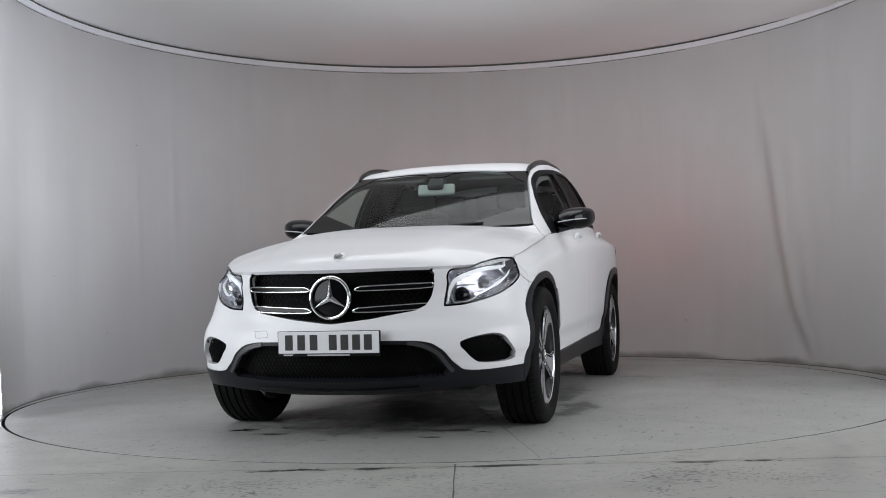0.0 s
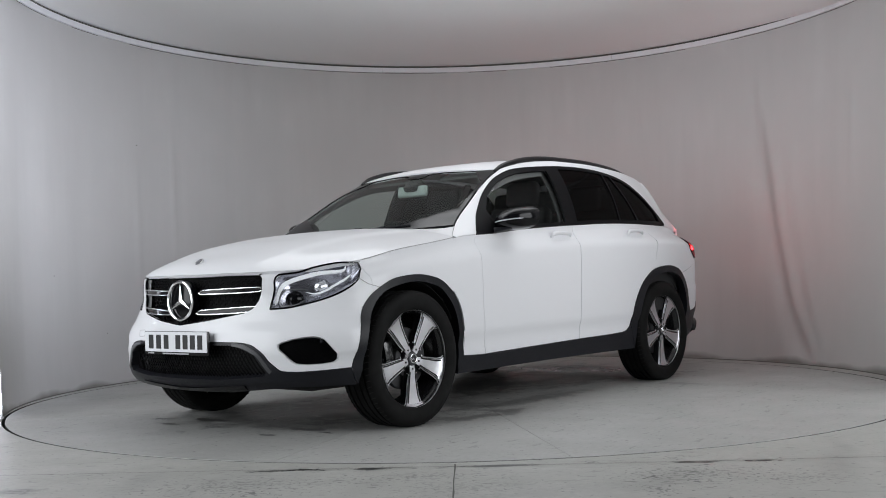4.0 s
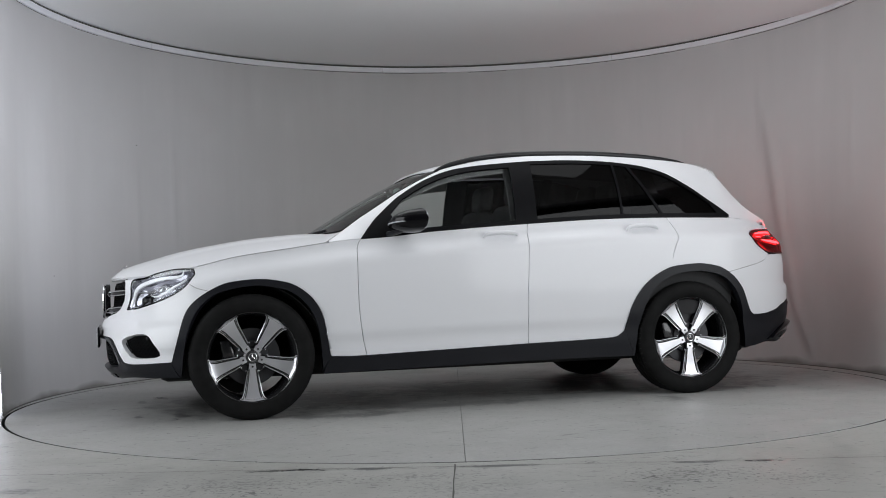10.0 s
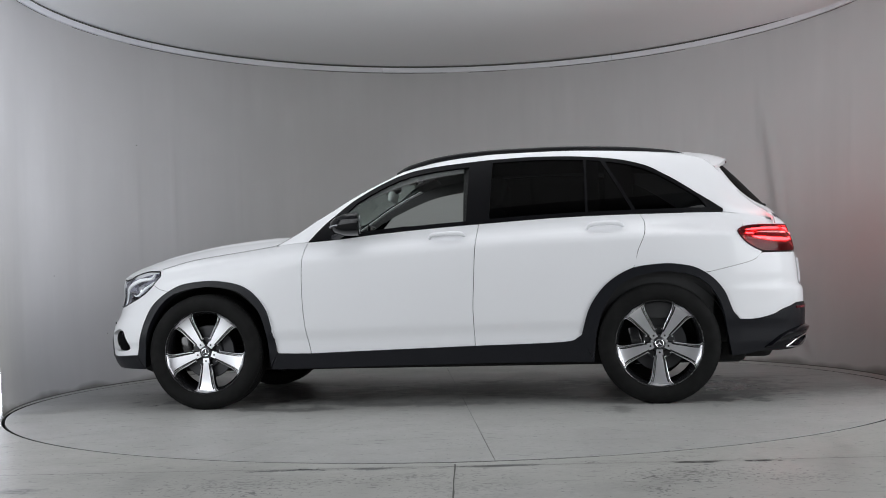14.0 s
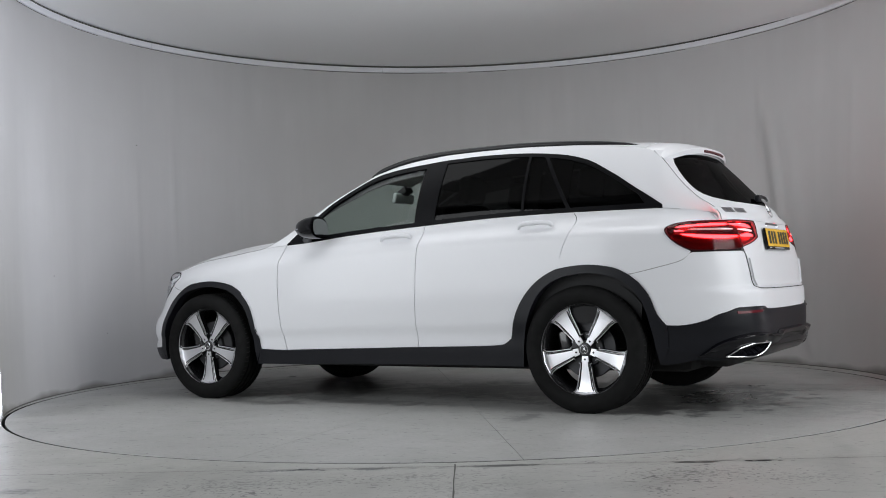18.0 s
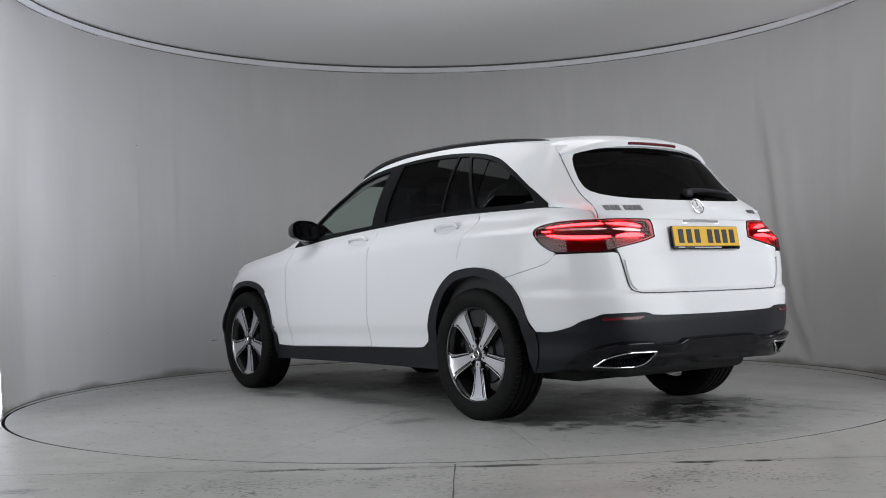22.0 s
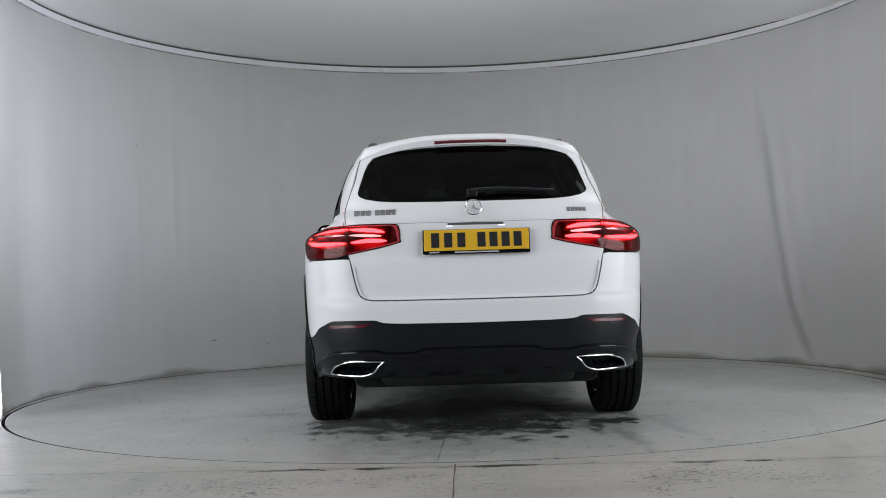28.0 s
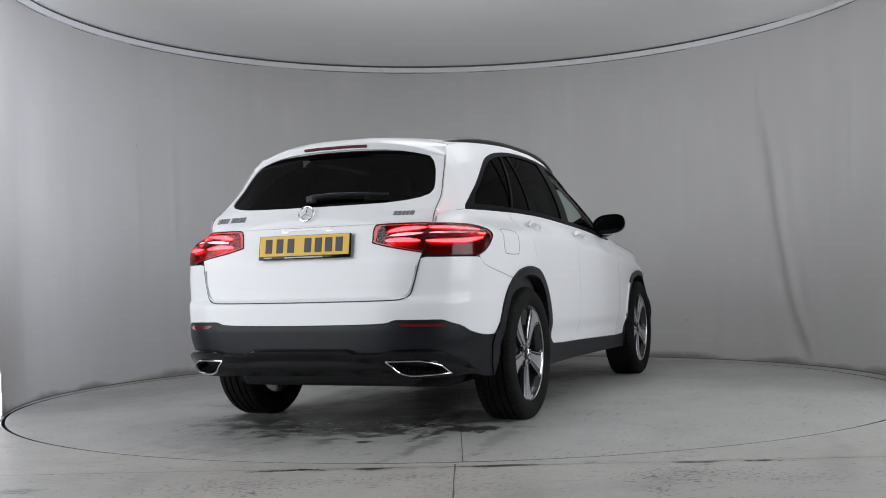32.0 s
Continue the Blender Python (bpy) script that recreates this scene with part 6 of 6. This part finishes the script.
def build_wheels():
    R, LIP = 0.366, 0.268
    prof = [(0.262, 0.098), (0.272, 0.108), (0.292, 0.116), (0.318, 0.119), (0.342, 0.113), (0.356, 0.102), (0.3625, 0.090)]
    for y in (0.062, 0.022, -0.022, -0.062):
        prof += [(R - 0.0005, y + 0.006), (R - 0.009, y + 0.0045), (R - 0.009, y - 0.0045), (R - 0.0005, y - 0.006)]
    prof += [(0.3625, -0.090), (0.352, -0.106), (0.318, -0.119), (0.272, -0.112), (0.262, -0.10)]
    tyre = lathe(prof, 96)
    sipes = []
    for k in range(70):
        a = 2 * math.pi * k / 70
        for y0, y1 in ((0.068, 0.100), (-0.068, -0.100)):
            p = [((R - 0.0024) * math.cos(a + (y - y0) * 1.2), y, (R - 0.0024) * math.sin(a + (y - y0) * 1.2)) for y in (y0, (y0 + y1) / 2)]
            p.append((0.3600 * math.cos(a + 0.02), y1 * 0.96, 0.3600 * math.sin(a + 0.02)))
            sipes.append(tube(p, 0.0028, 4))
    barrel = lathe([(0.264, 0.092), (0.252, 0.080), (0.240, 0.05), (0.236, -0.10), (0.25, -0.105)], 72)
    lip = lathe([(0.2665, 0.088), (0.2690, 0.096), (0.268, 0.0985), (0.2640, 0.0985), (0.262, 0.094)], 96)
    well = lathe([(0.262, 0.0935), (0.257, 0.090), (0.254, 0.080), (0.254, 0.055)], 96)

    def spoke(k):
        """One broad spoke that widens to the rim; black flanks, a machined face."""
        a = math.radians(-90 + 72 * k)
        rs = np.array([0.030, 0.045, 0.07, 0.11, 0.16, 0.205, 0.235, 0.252, 0.2585])
        half = np.array([0.018, 0.0205, 0.0245, 0.0310, 0.0395, 0.0480, 0.060, 0.078, 0.096])
        face_y = np.array([0.078, 0.080, 0.081, 0.080, 0.080, 0.082, 0.086, 0.091, 0.094])
        def at(r, h, y):
            r2 = min(math.hypot(r, h), 0.2585) if r > 0.24 else math.hypot(r, h)
            b = a + math.atan2(h, r)
            return (r2 * math.cos(b), y, r2 * math.sin(b))
        verts, faces = [], []
        for r, h, y in zip(rs, half, face_y):
            verts += [at(r, -h - 0.007, y - 0.045), at(r, -h - 0.003, y - 0.010), at(r, -h, y - 0.004), at(r, h, y - 0.004), at(r, h + 0.003, y - 0.010), at(r, h + 0.007, y - 0.045)]
        for i in range(len(rs) - 1):
            for j in range(5):
                faces.append((i * 6 + j, (i + 1) * 6 + j, (i + 1) * 6 + j + 1, i * 6 + j + 1))
        flank = verts, faces
        verts, faces = [], []
        for r, h, y in zip(rs, half, face_y):
            verts += [at(r, -h * 0.93, y - 0.006), at(r, -h * 0.90, y), at(r, 0, y + 0.0008), at(r, h * 0.90, y), at(r, h * 0.93, y - 0.006)]
        for i in range(len(rs) - 1):
            for j in range(4):
                faces.append((i * 5 + j, (i + 1) * 5 + j, (i + 1) * 5 + j + 1, i * 5 + j + 1))
        face = verts, faces
        grooves, edges = [], []
        for s in (1, -1):
            g = [at(r, s * h * 0.80, y + 0.0006) for r, h, y in zip(rs[2:], half[2:], face_y[2:])][:-2]
            grooves.append(tube(g, 0.0042, 5, flat=0.5, up=(0, 1, 0)))
            hook = [at(0.078, s * 0.040, 0.074), at(0.082, s * 0.0285, 0.077), *[at(r, s * (h + 0.0035), y - 0.006) for r, h, y in zip(rs[3:8], half[3:8], face_y[3:8])]]
            edges.append(tube(hook, 0.0028, 5))
        return flank, face, joined(*grooves), joined(*edges)
    hub = lathe([(0.0, 0.083), (0.030, 0.083), (0.038, 0.080), (0.052, 0.072), (0.060, 0.055), (0.062, 0.0)], 40)
    cap = lathe([(0.0, 0.0895), (0.024, 0.089), (0.0325, 0.087), (0.0345, 0.082)], 32)
    disc = lathe([(0.165, 0.0), (0.168, 0.004), (0.168, 0.022), (0.165, 0.026), (0.10, 0.026), (0.095, 0.045), (0.06, 0.048), (0.0, 0.048)], 56)
    first = None
    for x, s in ((FRONT_AXLE, 1), (REAR_AXLE, 1), (FRONT_AXLE, -1), (REAR_AXLE, -1)):
        m = pose(x, s * 0.806, AXLE_Z, 0, 0, 0 if s > 0 else 180)
        if first is None:
            w = empty("wheel")
            tagged(w, "black alloy wheel with five machined silver spokes and a black tyre")
            t = part("tyre", tyre, RUBBER, w, "worn black tyre", sharp=50)
            tagged(part("tread_sipes", joined(*sipes), DARK, t), kind="stuff")
            part("rim_barrel", barrel, RIM_BLACK, w, "black rim barrel")
            part("rim_lip", lip, ALLOY, w, "machined silver lip")
            part("rim_well", well, RIM_BLACK, w)
            for k in range(5):
                flank, face, groove, edge = spoke(k)
                sp = part("spoke", flank, RIM_BLACK, w)
                part("spoke_face", face, ALLOY, sp, "machined silver face", sharp=50)
                part("spoke_groove", groove, RIM_BLACK, sp)
                part("spoke_edge", edge, ALLOY, sp)
                a = math.radians(-90 + 72 * k)
                bolt = lathe([(0.0, 0.084), (0.0052, 0.084), (0.0062, 0.0815)], 10)
                part("wheel_bolt", moved(bolt, Matrix.Translation((0.056 * math.cos(a), 0, 0.056 * math.sin(a)))), DARK, w)
            part("hub", hub, RIM_BLACK, w)
            c = part("hub_cap", cap, HUB_GREY, w, "dark grey hub cap")
            e = emblem("hub_emblem", 0.023, 0.004, c)
            place(e, pose(0, 0.0905, 0, 0, 0, 90))
            part("brake_disc", disc, DISC_STEEL, w, "dull steel brake disc")
            part("brake_caliper", moved(block((0.07, 0.06, 0.15), 0.015, 2), pose(0.135, 0.015, 0.03, 0, 12, 0)), RIM_BLACK, w)
            first = w
            w.parent = car
            w.matrix_basis = m
        else:
            copy_thing(first, m)
    for x in (FRONT_AXLE, REAR_AXLE):
        arc = [(x + 0.425 * math.cos(a), 0, AXLE_Z + 0.425 * math.sin(a)) for a in np.linspace(math.radians(2), math.radians(178), 30)]
        grid = np.stack([np.array([(px, y, pz) for px, _, pz in arc]) for y in (0.50, 0.70, 0.865)], 0)
        back = np.stack([np.array([(px, 0.5, pz) for px, _, pz in arc]), np.array([(x + (px - x) * 0.1, 0.5, AXLE_Z + (pz - AXLE_Z) * 0.1) for px, _, pz in arc])], 0)
        for ss in (1, -1):
            piece = joined(sheet(grid, 0.004), sheet(back, 0.004))
            part("wheel_arch_liner", piece if ss > 0 else mirrored(piece), DARK, car)


def build_cabin():
    part("underbody", moved(block((3.9, 1.30, 0.16), 0.05, 2), pose(-0.02, 0, 0.30)), DARK, car)
    part("exhaust_box", moved(block((0.35, 1.0, 0.14), 0.05, 3), pose(-1.98, 0, 0.31)), UNDER, car, "dull metal silencer")
    part("engine_bay", moved(block((1.2, 1.0, 0.45), 0.05, 2), pose(1.45, 0, 0.55)), DARK, car)
    part("cabin_floor", moved(block((2.8, 1.45, 0.30), 0.04, 2), pose(-0.75, 0, 0.50)), CABIN, car)
    # door linings inside the skin
    g = coons(sx((0.72, 0.5), (-1.75, 0.5)), sx((0.72, 1.035), (-0.34, 1.112), (-1.75, 1.145)), sx((0.72, 0.5), (0.72, 1.035)), sx((-1.75, 0.5), (-1.75, 1.145)), 30, 10)
    pair("door_lining", sheet(lifted(skin, g, -0.055), 0.01, back=True), CABIN)
    xs = np.linspace(0.15, -1.68, 30)
    g = np.stack([np.stack([np.full(14, x), np.linspace(-0.93, 0.93, 14)], 1) for x in xs])
    part("headliner", sheet(lifted(roof, g, -0.035), 0.008, back=True), CABIN_LIGHT, car, "pale grey roof lining")
    # pillar linings
    for x0, x1 in ((-0.24, -0.40), (-1.02, -1.09)):
        gg = columns(np.linspace(x0, x1, 4), lambda x: 0.0, lambda x: 0.95, 8)
        pair("pillar_lining", sheet(lifted(house, gg, -0.03), 0.01, back=True), CABIN)
    xs = np.linspace(0.70, -0.24, 20)
    gg = np.stack([np.stack([np.full(4, x), np.linspace(0.80, 0.98, 4)], 1) for x in xs])
    pair("a_pillar_lining", sheet(lifted(house, gg, -0.02), 0.008, back=True), CABIN_LIGHT)
    # dashboard with its hood
    dash = [(0.92, 1.045), (0.80, 1.065), (0.62, 1.060), (0.48, 1.035), (0.40, 0.985), (0.42, 0.90), (0.50, 0.72), (0.92, 0.70)]
    v = [(x, y, z - 0.02 * (abs(y) / 0.72) ** 3) for y in np.linspace(-0.72, 0.72, 13) for x, z in dash]
    f = [(i * 8 + j, i * 8 + (j + 1) % 8, (i + 1) * 8 + (j + 1) % 8, (i + 1) * 8 + j) for i in range(12) for j in range(8)] + [tuple(range(8)), tuple(range(96, 104))[::-1]]
    part("dashboard", (v, f), CABIN, car, "dark grey dashboard")
    part("screen", moved(block((0.015, 0.24, 0.13), 0.006, 2), pose(0.50, 0.0, 1.11, 0, -10, 0)), GLOSS_BLACK, car)
    # steering wheel on the right
    rim = [(0, 0.185 * math.cos(a), 0.185 * math.sin(a)) for a in np.linspace(0, 2 * math.pi, 33)]
    wheel = joined(tube(rim, 0.016, 8, up=(1, 0, 0), caps=False), block((0.05, 0.12, 0.11), 0.02, 2), block((0.02, 0.34, 0.03), 0.008, 1), tube([(0, 0, 0), (0.30, 0, -0.06)], 0.03, 8, up=(0, 1, 0)))
    place(part("steering_wheel", wheel, CABIN, car, "black steering wheel"), pose(0.26, -0.37, 0.985, 0, -22, 0))
    # seats
    def seat(name, x, y, w, back_top=1.13, lean=-20, heads=(0,)):
        o = empty(name)
        o.parent = car
        o.matrix_basis = pose(x, y, 0.56)
        tagged(o, "black cloth seat")
        part("cushion", moved(block((0.50, w, 0.15), 0.05, 3), pose(0.02, 0, 0.14, 0, -6, 0)), CABIN, o)
        part("backrest", moved(block((0.14, w * 0.96, 0.60), 0.05, 3), pose(-0.30, 0, 0.42, 0, lean, 0)), CABIN, o)
        for h in heads:
            part("headrest", moved(block((0.10, 0.26, 0.18), 0.045, 4), pose(-0.415, h, 0.80, 0, lean * 0.5, 0)), CABIN, o)
    seat("front_seat", -0.02, 0.36, 0.50)
    seat("front_seat", -0.02, -0.36, 0.50)
    seat("rear_seat", -0.86, 0, 1.30, heads=(-0.36, 0, 0.36))
    part("parcel_cover", moved(block((0.55, 1.25, 0.02), 0.005, 1), pose(-1.62, 0, 1.08)), CABIN, car)
    # driver's mirror and camera pod behind the windscreen
    m = part("interior_mirror", moved(block((0.035, 0.25, 0.075), 0.015, 3), pose(0.33, 0.0, 1.372, 0, -12, 0)), MIRROR_BACK, car, "pale grey rear-view mirror")
    part("mirror_foot", moved(block((0.11, 0.11, 0.05), 0.02, 2), pose(0.325, 0, 1.412, 0, 32, 0)), CABIN, m)
    for s in (1, -1):
        part("sun_visor", moved(block((0.16, 0.42, 0.02), 0.006, 1), pose(0.12, s * 0.33, 1.475, 0, 22, 0)), CABIN_LIGHT, car)


build_nose()
build_headlamps()
build_sides()
build_top()
build_tail()
number_plate("front_plate", PLATE_WHITE, pose(2.276, 0, 0.484), "white number plate in a black holder")
number_plate("rear_plate", YELLOW, pose(-2.302, 0, 0.966, 0, 0, 180) @ pose(0, 0, 0, 0, -9, 0), "yellow number plate in a black holder")
build_mirrors()
build_wheels()
build_cabin()


# ---- what moves: the turntable turns, and the car with it ----
def heading(t):
    return math.degrees(-3.45187 - 0.10177 * (t - 16) - 0.01073 * ((t - 16) / 16) ** 2)


def motions():
    turn, ride = [], []
    for t in range(33):
        m = pose(0, 0, 0, 0, 0, heading(t))
        turn.append((float(t), pose(TABLE_X, TABLE_Y, 0) @ m))
        ride.append((float(t), m @ pose(0.1245, -0.0172, 0)))
    walk(turntable, turn)
    walk(car, ride)


motions()
